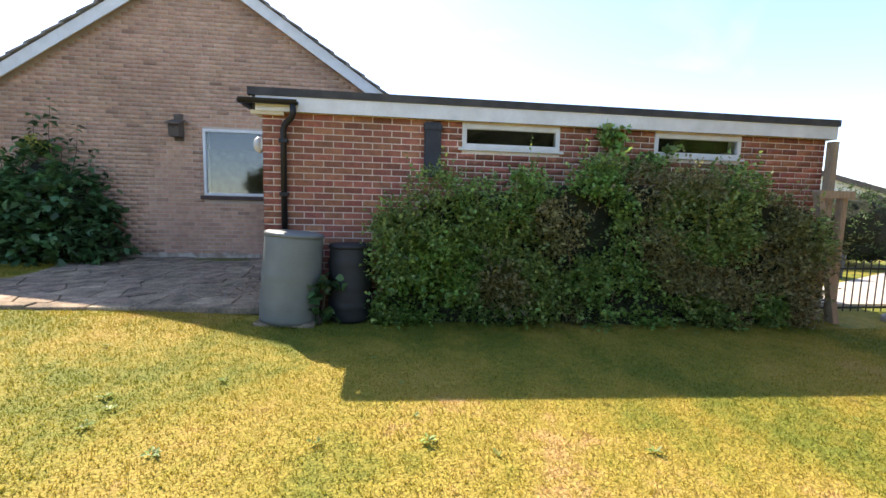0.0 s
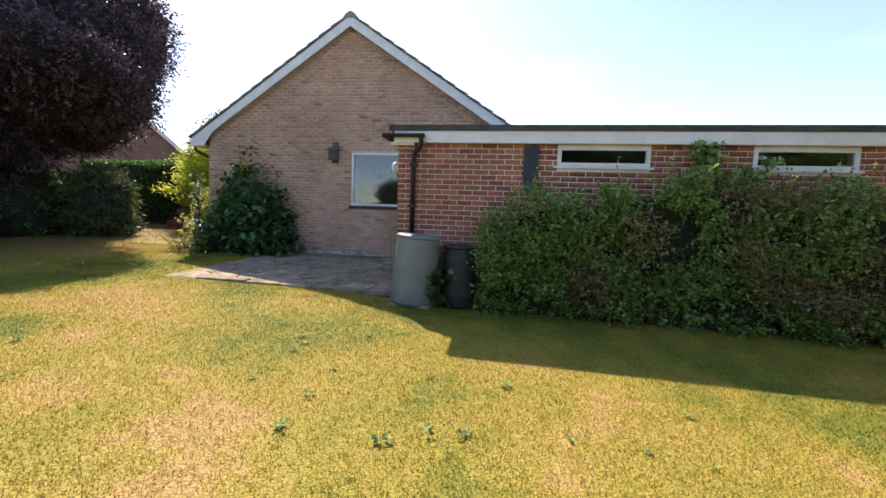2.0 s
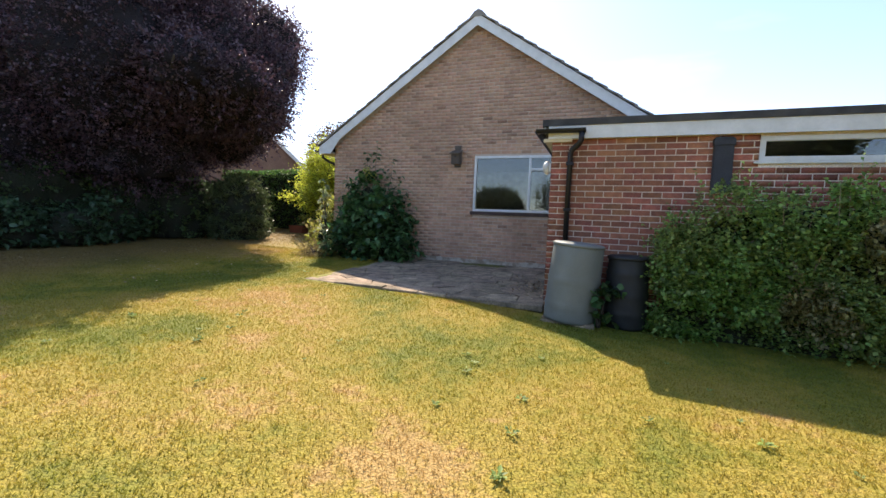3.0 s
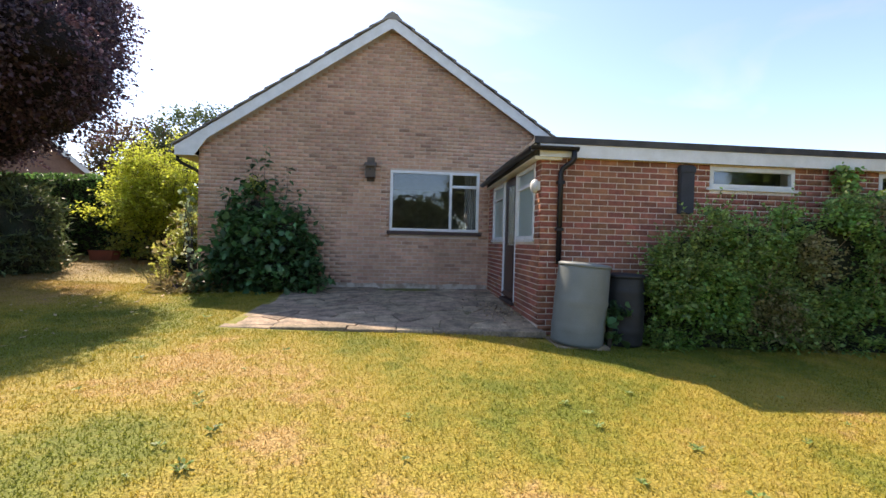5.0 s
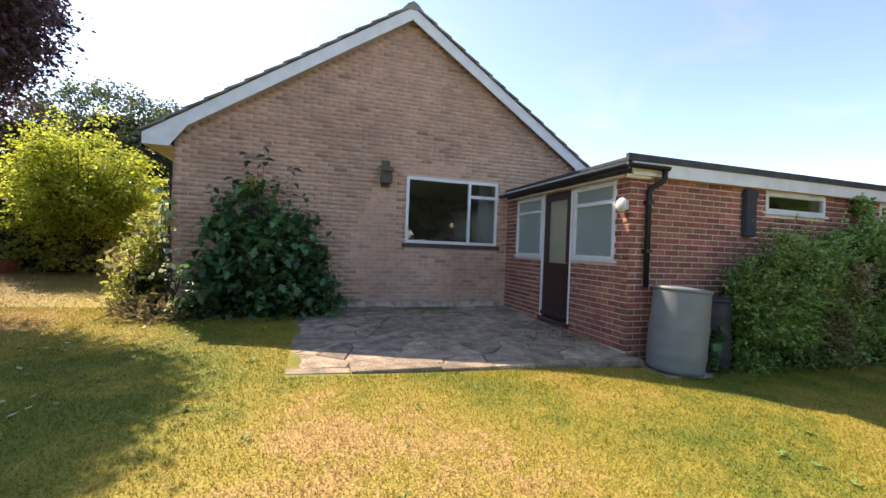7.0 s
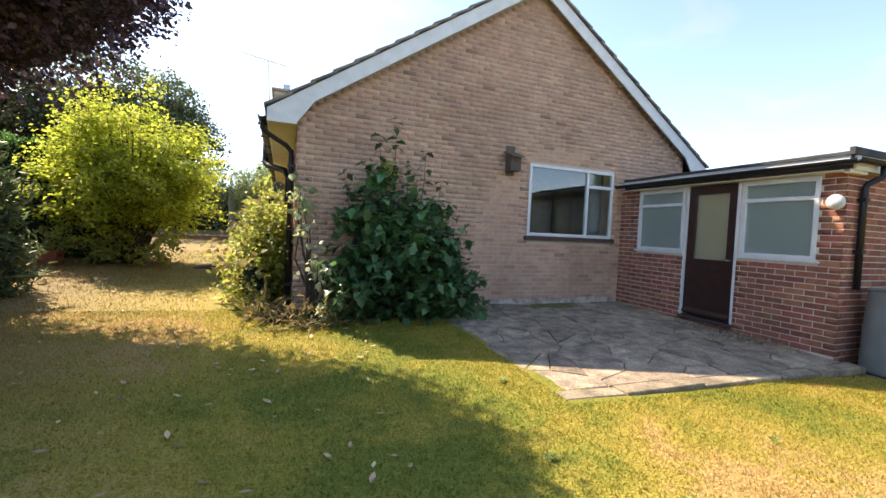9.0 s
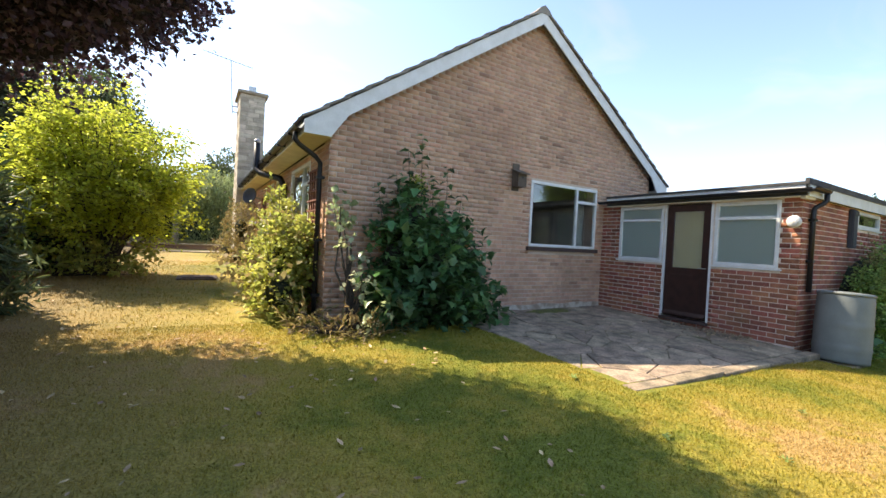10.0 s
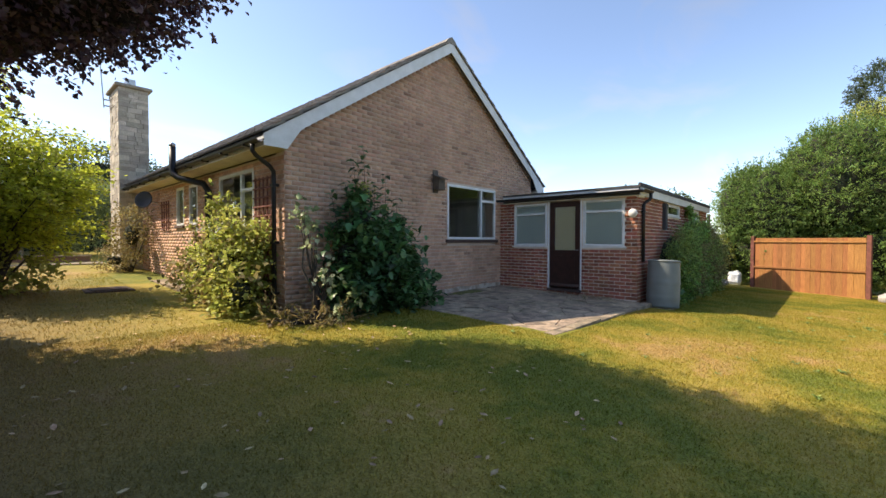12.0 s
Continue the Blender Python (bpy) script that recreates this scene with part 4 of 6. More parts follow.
part("arm", tube(bmesh.new(), [(-7.42, 15.4, 2.75), (-7.66, 15.4, 2.8)], 0.02, 8), "metal", dish)

# trellis on the west wall
tre = thing("trellis", (-7.46, 9.0, 0.6), "dark red stained square trellis on the side wall", "trellis")
for k in range(5):
    yy = 8.70 + k * 0.145
    part("upright", boxes((-7.45, -7.43, yy, yy + 0.025, 0.7, 2.8)), "trellis_wood", tre)
for k in range(14):
    zz = 0.8 + k * 0.15
    part("crosspiece", boxes((-7.472, -7.452, 8.66, 9.34, zz, zz + 0.025)), "trellis_wood", tre)
tre2 = thing("trellis", (-7.46, 14.6, 2.1), "small dark trellis panel on the side wall", "trellis")
for k in range(4):
    part("upright", boxes((-7.45, -7.43, 14.3 + k * 0.2, 14.325 + k * 0.2, 2.0, 2.75)), "trellis_wood", tre2)
for k in range(4):
    part("crosspiece", boxes((-7.472, -7.452, 14.25, 14.98, 2.05 + k * 0.2, 2.075 + k * 0.2)), "trellis_wood", tre2)

# ==== patio ====
patio = thing("patio", (-3.5, 6.5, 0.5), "uneven grey stone patio with mossy joints and a raised front edge", "patio", kind="structure")


def patio_z(y):
    return 0.488 + (y - 4.72) * 0.03


def front(x):
    return 4.80 - (x + 5.42) * 0.035


bed = bmesh.new()
prism(bed, [(4.72, 0.15), (GY, 0.15), (GY, patio_z(GY) - 0.014), (4.72, patio_z(4.72) - 0.014)], "x", -5.40, PX)
for v in bed.verts:
    if v.co.y < 5:
        v.co.y = front(v.co.x) + 0.03
part("bed", bed, "slab_gap", patio)
prng = random.Random(5)


def clip(poly, a, nrm):
    """The part of a polygon on the near side of a line through a."""
    out = []
    for k in range(len(poly)):
        p, q = poly[k], poly[(k + 1) % len(poly)]
        dp, dq = (p[0] - a[0]) * nrm[0] + (p[1] - a[1]) * nrm[1], (q[0] - a[0]) * nrm[0] + (q[1] - a[1]) * nrm[1]
        if dp <= 0:
            out.append(p)
        if dp * dq < 0:
            t = dp / (dp - dq)
            out.append((p[0] + (q[0] - p[0]) * t, p[1] + (q[1] - p[1]) * t))
    return out


def paving(ring, lift, thick=0.055):
    bm = bmesh.new()
    prism(bm, ring, "z", -thick, 0.0)
    top = [ed for ed in bm.edges if all(v.co.z > -0.01 for v in ed.verts)]
    bmesh.ops.bevel(bm, geom=top, offset=0.007, segments=1, affect="EDGES")
    tilt = prng.uniform(-0.016, 0.016)
    x0 = ring[0][0]
    for v in bm.verts:
        v.co.z += patio_z(v.co.y) + lift + tilt * (v.co.x - x0)
    return part("paving_slab", bm, "slab", patio)


seeds = []
for row in range(10):
    for col in range(11):
        if prng.random() < 0.9:
            seeds.append((-5.30 + (col + 0.5 * (row % 2)) * 0.35 + prng.uniform(-0.17, 0.17), 5.08 + row * 0.345 + prng.uniform(-0.15, 0.15)))
for i, s in enumerate(seeds):
    left = -5.42 + 0.06 * math.sin(s[1] * 3.1)
    poly = [(left, 4.98), (PX - 0.004, 4.86), (PX - 0.004, GY - 0.04), (left, GY - 0.04)]
    for k, o in enumerate(seeds):
        if k != i and abs(o[0] - s[0]) < 1.3 and abs(o[1] - s[1]) < 1.3:
            nrm = (o[0] - s[0], o[1] - s[1])
            ln = math.hypot(*nrm)
            nrm = (nrm[0] / ln, nrm[1] / ln)
            mid = ((s[0] + o[0]) / 2 - nrm[0] * 0.006, (s[1] + o[1]) / 2 - nrm[1] * 0.006)
            poly = clip(poly, mid, nrm)
    if len(poly) > 2:
        area = abs(sum(poly[k][0] * poly[k - 1][1] - poly[k - 1][0] * poly[k][1] for k in range(len(poly)))) / 2
        if area > 0.012:
            paving(poly, prng.uniform(-0.007, 0.007))
x = -5.44
while x < PX + 0.0:
    w = prng.choice([0.45, 0.6, 0.75, 0.9])
    x1 = min(x + w, PX + 0.03)
    if PX + 0.03 - x1 < 0.25:
        x1 = PX + 0.03
    j0, j1 = prng.uniform(-0.015, 0.015), prng.uniform(-0.015, 0.015)
    paving([(x + 0.005, front(x) + j0), (x1 - 0.005, front(x1) + j1), (x1 - 0.005, front(x1) + 0.155), (x + 0.005, front(x) + 0.165)], prng.uniform(0.0, 0.012), 0.07)
    x = x1
moss = bmesh.new()
bmesh.ops.create_icosphere(moss, subdivisions=4, radius=1)
for v in moss.verts:
    k = 1 + 0.45 * noise.noise(v.co * 2.1)
    xx, yy = -3.2 + v.co.x * 0.55 * k, 8.08 + v.co.y * 0.17 * k
    v.co = Vector((xx, yy, patio_z(yy) - 0.012 + max(v.co.z, 0) * 0.028))
M["moss"] = material("moss", (0.16, 0.17, 0.035), 1.0, (0.10, 0.10, 0.04), 14, 90, bump=1.0)
tagged(part("moss_patch", moss, "moss", None, smooth=True), "low cushion of yellow-green moss on the patio", "moss")

# ==== plants ====
def shrub(name, base, blobs, leaf_mat, label, category="shrub", n=400, radius=0.16, per=16, size=0.09, slim=0.35, core_mat="hedge_shade_core", shrink=0.75, lie=0.5, group="", stems=8, broad=False):
    s = thing(name, base, label, category, group)
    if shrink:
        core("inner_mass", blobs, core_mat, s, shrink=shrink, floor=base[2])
    pts, d = clumps(blobs, n, radius, per)
    keep = pts[:, 2] > base[2] + 0.02
    leaves("foliage", pts[keep], leaf_mat, s, size, slim, d[keep] * 0.5, lie, broad=broad)
    if stems:
        tips = [Vector(b[0]) + Vector(rng.normal(size=3)) * 0.4 * min(b[1]) for b in blobs for _ in range(max(1, stems // len(blobs)))]
        branches("stem", base, tips, "bark", s, 0.022)
    return s


# opaque fillers: the shade among inner leaves is put into these near-blacks
M["hedge_shade_core"] = material("hedge_shade_core", (0.02, 0.03, 0.013), 1.0, (0.03, 0.03, 0.018), 4, 30, bump=1.0, depth=0.05)
M["climber_shade_core"] = material("climber_shade_core", (0.035, 0.04, 0.02), 1.0, (0.02, 0.03, 0.014), 7, 40, bump=1.0, depth=0.05)
M["beech_shade_core"] = material("beech_shade_core", (0.022, 0.014, 0.016), 1.0, (0.016, 0.013, 0.014), 4, 30, bump=1.0, depth=0.05)


def gz(x, y):
    return float(ground_z(x, y))


def tree(name, x, y, height, blobs, leaf_mat, label, n, radius, per, size, slim=0.35, trunk=0.2, bark="bark", lie=0.6, inner=None, shrink=0.6, shell=0.55, group="", low=None, spray=None):
    z0 = gz(x, y)
    t = thing(name, (x, y, z0), label, "tree", group)
    tops = [Vector(b[0]) for b in blobs]
    bm = bmesh.new()
    stem = [Vector((x, y, z0 - 0.1)), Vector((x + 0.05, y, z0 + height * 0.2)), Vector((x - 0.05, y + 0.08, z0 + height * 0.45)), Vector((x, y, z0 + height * 0.8))]
    tube(bm, stem, [trunk * 1.25, trunk, trunk * 0.75, trunk * 0.25], 12)
    part("trunk", bm, bark, t, smooth=True)
    for c in tops:
        for _ in range(3):
            tip = c + Vector(rng.normal(size=3)) * 0.5
            a = stem[1].lerp(stem[2], rng.uniform(0, 1))
            k = a.lerp(tip, 0.5) + Vector((0, 0, 0.3))
            part("limb", tube(bmesh.new(), [a, k, tip], [trunk * 0.4, trunk * 0.22, 0.02], 7), bark, t, smooth=True)
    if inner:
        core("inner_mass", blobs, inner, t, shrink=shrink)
    pts, d = clumps(blobs, n, radius, per, shell=shell)
    if low is not None:
        keep = pts[:, 2] > low
        pts, d = pts[keep], d[keep]
    if spray:
        more, way = sprays(blobs, *spray)
        pts, d = np.concatenate([pts, more]), np.concatenate([d, way * 1.6])
    leaves("crown", pts, leaf_mat, t, size, slim, d * 0.6, lie)
    return t


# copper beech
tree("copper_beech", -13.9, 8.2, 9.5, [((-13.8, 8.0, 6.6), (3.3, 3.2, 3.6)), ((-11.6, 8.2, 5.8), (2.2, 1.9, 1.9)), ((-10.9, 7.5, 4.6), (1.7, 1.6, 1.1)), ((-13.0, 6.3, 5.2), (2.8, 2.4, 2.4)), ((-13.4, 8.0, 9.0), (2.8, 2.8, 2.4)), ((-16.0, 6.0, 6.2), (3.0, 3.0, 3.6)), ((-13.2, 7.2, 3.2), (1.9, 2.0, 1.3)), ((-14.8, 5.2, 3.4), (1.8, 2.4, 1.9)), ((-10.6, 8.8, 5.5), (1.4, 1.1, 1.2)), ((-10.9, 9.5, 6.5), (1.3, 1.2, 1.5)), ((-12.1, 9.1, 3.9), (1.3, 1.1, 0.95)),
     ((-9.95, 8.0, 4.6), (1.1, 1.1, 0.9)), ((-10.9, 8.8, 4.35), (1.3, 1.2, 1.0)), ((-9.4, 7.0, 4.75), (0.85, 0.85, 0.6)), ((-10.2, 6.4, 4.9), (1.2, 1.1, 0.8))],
     L["beech"], "large copper beech tree with dark purple foliage sweeping low", 8800, 0.32, 28, 0.068, 0.38, 0.28, inner="beech_shade_core", shrink=0.76, shell=0.6, spray=(7500, 0.34, 13, 0.0, 0.78, 1.0))
# shrubs under and beside the beech
shrub("laurel_shrub", (-13.1, 5.7, gz(-13.1, 5.7)), [((-12.9, 5.4, 1.0), (0.9, 0.8, 0.6)), ((-13.3, 6.4, 1.15), (0.9, 0.9, 0.75)), ((-13.4, 4.4, 0.95), (0.9, 0.9, 0.7))], L["laurel"], "glossy dark green laurel shrub", n=420, radius=0.24, per=12, size=0.14, slim=0.3, lie=1.2, broad=True)
shrub("dense_shrub", (-13.2, 8.4, gz(-13.2, 8.4)), [((-12.9, 8.2, 1.5), (0.9, 1.2, 1.3)), ((-13.6, 7.4, 1.7), (1.0, 1.5, 1.5)), ((-14.2, 5.2, 1.8), (1.0, 1.8, 1.6)), ((-12.7, 9.6, 1.4), (0.9, 1.0, 1.2))], L["hedge"], "dense dark shrub in the shade of the beech", n=700, radius=0.22, per=14, size=0.1)
shrub("spiky_shrub", (-11.65, 9.15, gz(-11.65, 9.15)), [((-11.65, 9.15, 1.65), (0.95, 0.95, 1.15)), ((-11.55, 9.1, 1.1), (0.95, 0.9, 0.7))], L["spiky"], "rounded shrub with narrow upright grey-green leaves", n=480, radius=0.2, per=16, size=0.16, slim=0.10, lie=0.1)


def hedge(name, x0, x1, y0, y1, top, leaf_mat, label, n, size=0.06, turn=0):
    """A clipped hedge: a rough inner block under a skin of small leaves."""
    cx, cy = (x0 + x1) / 2, (y0 + y1) / 2
    z0 = gz(cx, cy)
    h = thing(name, (cx, cy, z0), label, "hedge")
    bm = bmesh.new()
    box(bm, x0 + 0.12, x1 - 0.12, y0 + 0.12, y1 - 0.12, z0 - 0.3, top - 0.12)
    bmesh.ops.subdivide_edges(bm, edges=bm.edges[:], cuts=14, use_grid_fill=True)
    for v in bm.verts:
        v.co += Vector((noise.noise(v.co * 1.3), noise.noise(v.co * 1.3 + Vector((9, 0, 0))), noise.noise(v.co * 1.3 + Vector((0, 9, 0))))) * 0.12
    # filler block, coloured near-black for the shade inside the hedge
    part("inner_mass", bm, "hedge_shade_core", h, smooth=True)
    p = rng.uniform(0, 1, (n, 3))
    areas = np.array([(x1 - x0) * (top - z0)] * 2 + [(y1 - y0) * (top - z0)] * 2 + [(x1 - x0) * (y1 - y0)])
    side = rng.choice(5, n, p=areas / areas.sum())
    pts = np.array([x0, y0, z0]) + p * np.array([x1 - x0, y1 - y0, top - z0])
    pts[side == 0, 1], pts[side == 1, 1] = y0, y1
    pts[side == 2, 0], pts[side == 3, 0] = x0, x1
    pts[side == 4, 2] = top
    nn = np.zeros((n, 3))
    for s, v in enumerate(((0, -1, 0), (0, 1, 0), (-1, 0, 0), (1, 0, 0), (0, 0, 1))):
        nn[side == s] = v
    bumps = np.array([noise.noise(Vector(q) * 1.3) * 0.14 + noise.noise(Vector(q) * 4) * 0.07 for q in pts])
    pts = pts + nn * (bumps[:, None] - np.abs(rng.normal(size=(n, 1))) * 0.05) + rng.normal(size=(n, 3)) * 0.02
    leaves("foliage", pts, leaf_mat, h, size, 0.35, nn * 0.8, 0.4)
    return h


hedge("boundary_hedge", -17.0, -10.9, 13.3, 14.6, 3.35, L["clipped"], "tall clipped green boundary hedge with a sunlit top", 16000, 0.09)
hedge("side_hedge", -16.2, -14.8, -9.0, 13.2, 2.6, L["hedge"], "long dark boundary hedge behind the beech", 14000, 0.11)
hedge("far_hedge", -24.0, 6.0, 27.5, 29.0, 3.6, L["far"], "tall hedge closing the gardens behind the house", 15000, 0.16)
hedge("road_hedge", 12.0, 34.0, 30.0, 31.5, 2.4, L["far"], "hedge along the far side of the road", 8000, 0.16)
hedge("rear_hedge", -16.0, 9.5, -12.5, -11.0, 2.1, L["hedge"], "long boundary hedge at the end of the garden", 16000, 0.12)


def arching_tree(name, x, y, label, stems, height, width, leaf_mat, size, slim, twigs, per):
    """Many thin stems rise from one foot and arch outwards, each strung with drooping feathery twigs."""
    z0 = gz(x, y)
    t = thing(name, (x, y, z0), label, "tree")
    tv, tf, pts, ways = [], [], [], []
    for k in range(stems):
        a = k * 2.39996 + rng.uniform(-0.3, 0.3)
        out = width * math.sqrt((k + 0.5) / stems) * rng.uniform(0.75, 1.1)
        top = height * (1 - 0.52 * (out / width) ** 1.4) * rng.uniform(0.62, 1.04)
        end = Vector((x + out * math.cos(a), y + out * 0.85 * math.sin(a), z0 + top))
        foot = Vector((x + 0.18 * math.cos(a), y + 0.18 * math.sin(a), z0 - 0.05))
        knee = foot.lerp(end, 0.45) + Vector((-0.18 * out * math.cos(a), -0.18 * out * math.sin(a), 0.16 * top))
        line = [foot * (1 - u) ** 2 + knee * 2 * u * (1 - u) + end * u * u for u in np.linspace(0, 1, 8)]
        part("stem", tube(bmesh.new(), line, [0.028 * (1 - 0.12 * i) for i in range(8)], 6), "bark", t, smooth=True)
        for _ in range(twigs):
            u = rng.uniform(0.3, 1.0) ** 0.7
            p = np.array(foot * (1 - u) ** 2 + knee * 2 * u * (1 - u) + end * u * u)
            b = a + rng.normal() * 1.1
            way = np.array([math.cos(b), math.sin(b), rng.uniform(-0.1, 0.65)])
            reach = rng.uniform(0.3, 0.75)
            q = p + way * reach + np.array([0, 0, -0.22 * reach])
            w = np.array([0.004, 0.0, 0.004])
            h = np.array([0.0, 0.005, 0.0])
            base = len(tv)
            tv += [p - w, p + w, p + h, q - w * 0.4, q + w * 0.4, q + h * 0.4]
            tf += [(base, base + 1, base + 4, base + 3), (base + 1, base + 2, base + 5, base + 4), (base + 2, base, base + 3, base + 5)]
            v = np.linspace(0.1, 1.05, per)[:, None]
            pts.append(p + way * reach * v + np.array([0, 0, -0.22]) * reach * v * v + rng.normal(size=(per, 3)) * 0.055)
            ways.append(np.repeat([way * np.array([1, 1, 0.3]) + np.array([0, 0, -0.35])], per, 0))
    mesh_from("twig_run", np.array(tv), np.array(tf), "bark", t)["kind"] = "stuff"
    leaves("crown", np.concatenate(pts), leaf_mat, t, size, slim, np.concatenate(ways) * 1.2, 0.35)
    return t


arching_tree("lime_tree", -10.6, 12.9, "feathery yellow-green shrub tree lit by the sun", 74, 3.9, 1.75, L["lime"], 0.076, 0.30, 20, 23)
shrub("low_shrub", (-11.2, 12.6, gz(-11.2, 12.6)), [((-11.2, 12.7, 1.15), (0.9, 0.6, 0.6)), ((-10.4, 12.6, 1.1), (0.8, 0.6, 0.5))], L["sunny"], "low green shrubs at the foot of the hedge", shrink=0, n=200, radius=0.18, per=14, size=0.09)
# weeping willow
wx, wy = -9.8, 23.4
willow = tree("weeping_willow", wx, wy, 3.5, [((-9.3, 23.6, 3.7), (1.8, 1.8, 0.9)), ((-8.2, 24.0, 3.5), (1.6, 1.6, 0.9)), ((-7.2, 24.4, 3.2), (1.2, 1.4, 0.8))], L["willow"], "weeping willow with hanging grey-green curtains of leaves", 300, 0.35, 20, 0.12, 0.16, 0.12, "bark_pale", inner=None)
n = 460
ang, rad = rng.uniform(0, 2 * math.pi, n), rng.uniform(0.55, 1.0, n)
cx = rng.choice([-9.3, -8.2, -7.2], n)
starts = np.stack([cx + 1.7 * rad * np.cos(ang), 23.9 + 1.7 * rad * np.sin(ang), rng.uniform(3.2, 4.2, n)], -1)
drop = rng.uniform(0.8, 2.4, n)
ts = rng.uniform(0, 1, (n, 40, 1))
strands = (starts[:, None] + np.array([0, 0, -1.0]) * ts * drop[:, None, None] + rng.normal(size=(n, 40, 3)) * 0.04).reshape(-1, 3)
leaves("hanging_foliage", strands, L["willow"], willow, 0.13, 0.13, np.array([0, 0, -1.5]), 0.0)
for nm, x, y, h, r, mt in (("distant_tree", -15.5, 26.5, 8.0, 3.4, "far"), ("distant_tree", -14.0, 28.5, 8.0, 2.8, "far"), ("distant_tree", -19.5, 27.0, 7.0, 3.2, "far_red"), ("distant_tree", -6.0, 33.0, 6.0, 3.0, "far")):
    z = gz(x, y)
    tree(nm, x, y, h, [((x, y, z + h * 0.72), (r, r, h * 0.3)), ((x + r * 0.5, y, z + h * 0.55), (r * 0.7, r * 0.7, h * 0.28)), ((x - r * 0.5, y, z + h * 0.55), (r * 0.7, r * 0.7, h * 0.28))], L[mt],
         "rounded tree in the distance behind the gardens", 900, 0.5, 18, 0.15, 0.4, 0.2, inner="hedge_shade_core", shrink=0.35, group="distant trees")
for x, y, h, r in ((-2.8, -18, 5.6, 3.4), (2.8, -17.5, 8.5, 3.8), (8.0, -17, 9.0, 3.6), (-10.5, -22, 4.8, 2.6)):
    z = gz(x, y)
    tree("garden_tree", x, y, h, [((x, y, z + h * 0.68), (r, r, h * 0.34)), ((x + r * 0.5, y, z + h * 0.5), (r * 0.7, r * 0.7, h * 0.28))], L["far"],
         "broad tree beyond the far end of the garden", 450, 0.6, 16, 0.22, 0.4, 0.2, inner="hedge_shade_core", shrink=0.75, group="garden trees")

# shrub on the gable and its neighbour on the corner
GABLE_LOBES = [((-6.35, 7.8, 0.95), (0.62, 0.5, 0.5)), ((-6.5, 7.95, 1.5), (0.34, 0.3, 0.5)), ((-5.7, 7.75, 0.95), (0.6, 0.5, 0.5)), ((-6.2, 8.0, 2.0), (0.34, 0.24, 0.55)),
               ((-5.62, 7.92, 1.6), (0.40, 0.32, 0.5)), ((-6.05, 7.7, 1.45), (0.5, 0.4, 0.45)), ((-5.2, 7.85, 0.85), (0.3, 0.3, 0.35)), ((-5.4, 8.0, 1.35), (0.25, 0.2, 0.35))]
gs = shrub("gable_shrub", (-6.2, 7.95, gz(-6.2, 7.95)), GABLE_LOBES, L["bush"], "large dark green broad-leaved shrub against the gable wall", n=430, radius=0.3, per=8, size=0.13, slim=0.5, shrink=0.5, lie=1.8, broad="lobed")
pts, d = sprays(GABLE_LOBES, 330, 0.30, 7, 0.35, 0.75, 1.0, 0.06)
ok = (pts[:, 1] < GY - 0.05) & (pts[:, 2] > 0.5)
leaves("outer_foliage", pts[ok], L["bush"], gs, 0.15, 0.52, d[ok] * 0.8, 2.2, broad="lobed")
shoots, shoot_ways = [], []
for bx_, by_, h in ((-6.3, 8.1, 3.1), (-6.05, 8.15, 3.35), (-5.85, 8.1, 2.75), (-5.6, 8.1, 2.95), (-5.35, 8.05, 2.5), (-5.15, 8.1, 2.2), (-6.5, 8.05, 2.7), (-6.8, 8.0, 2.55), (-5.95, 8.0, 2.5), (-5.0, 8.05, 1.75)):
    a = Vector((bx_ * 0.7 - 6.0 * 0.3, by_ - 0.12, 1.2))
    b = Vector((bx_, by_, h))
    branches("shoot", a, [b], "bark", gs, 0.011, 0.05)
    steps = int((h - 1.2) / 0.11)
    for k in range(steps):
        for turn in (0, math.pi):
            t = k * 1.57 + turn + rng.normal() * 0.4
            reach = 0.13 * (1.15 - 0.75 * k / steps)
            shoots.append(a.lerp(b, (k + 1) / steps) + Vector((math.cos(t) * reach, math.sin(t) * reach * 0.6, rng.normal() * 0.03)))
            shoot_ways.append((math.cos(t) * 2, math.sin(t) * 2, -0.5))
shoots = np.array(shoots)
shoots[:, 1] = np.minimum(shoots[:, 1], GY - 0.07)
leaves("shoot_foliage", shoots, L["bush"], gs, 0.12, 0.48, np.array(shoot_ways), 2.0, broad="lobed")
pts, d = clumps([((-6.15, 7.95, 2.62), (0.16, 0.14, 0.16)), ((-5.85, 7.7, 1.55), (0.12, 0.1, 0.1))], 26, 0.08, 9, shell=0.2)
leaves("flower_head", pts, L["sunny"], gs, 0.045, 0.4, None, 1.2, "loose yellow-green flower heads")["kind"] = "stuff"
# lobes along the house's shadow edge; the sunlit look is in leaf colour
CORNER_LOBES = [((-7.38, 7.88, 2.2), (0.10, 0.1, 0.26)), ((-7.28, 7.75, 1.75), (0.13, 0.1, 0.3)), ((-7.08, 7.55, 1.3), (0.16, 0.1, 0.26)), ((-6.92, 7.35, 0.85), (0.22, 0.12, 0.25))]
cs_ = shrub("corner_shrub", (-7.2, 7.75, gz(-7.2, 7.75)), CORNER_LOBES, L["pale"], "leggy shrub at the house corner, leaves coloured pale as if sunlit", n=8, radius=0.14, per=5, size=0.075, slim=0.42, shrink=0, lie=1.4, broad=True, stems=16)
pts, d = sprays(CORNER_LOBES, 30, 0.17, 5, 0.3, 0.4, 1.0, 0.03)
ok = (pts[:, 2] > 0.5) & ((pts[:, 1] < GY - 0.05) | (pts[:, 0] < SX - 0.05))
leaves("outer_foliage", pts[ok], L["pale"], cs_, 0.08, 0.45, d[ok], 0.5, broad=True)
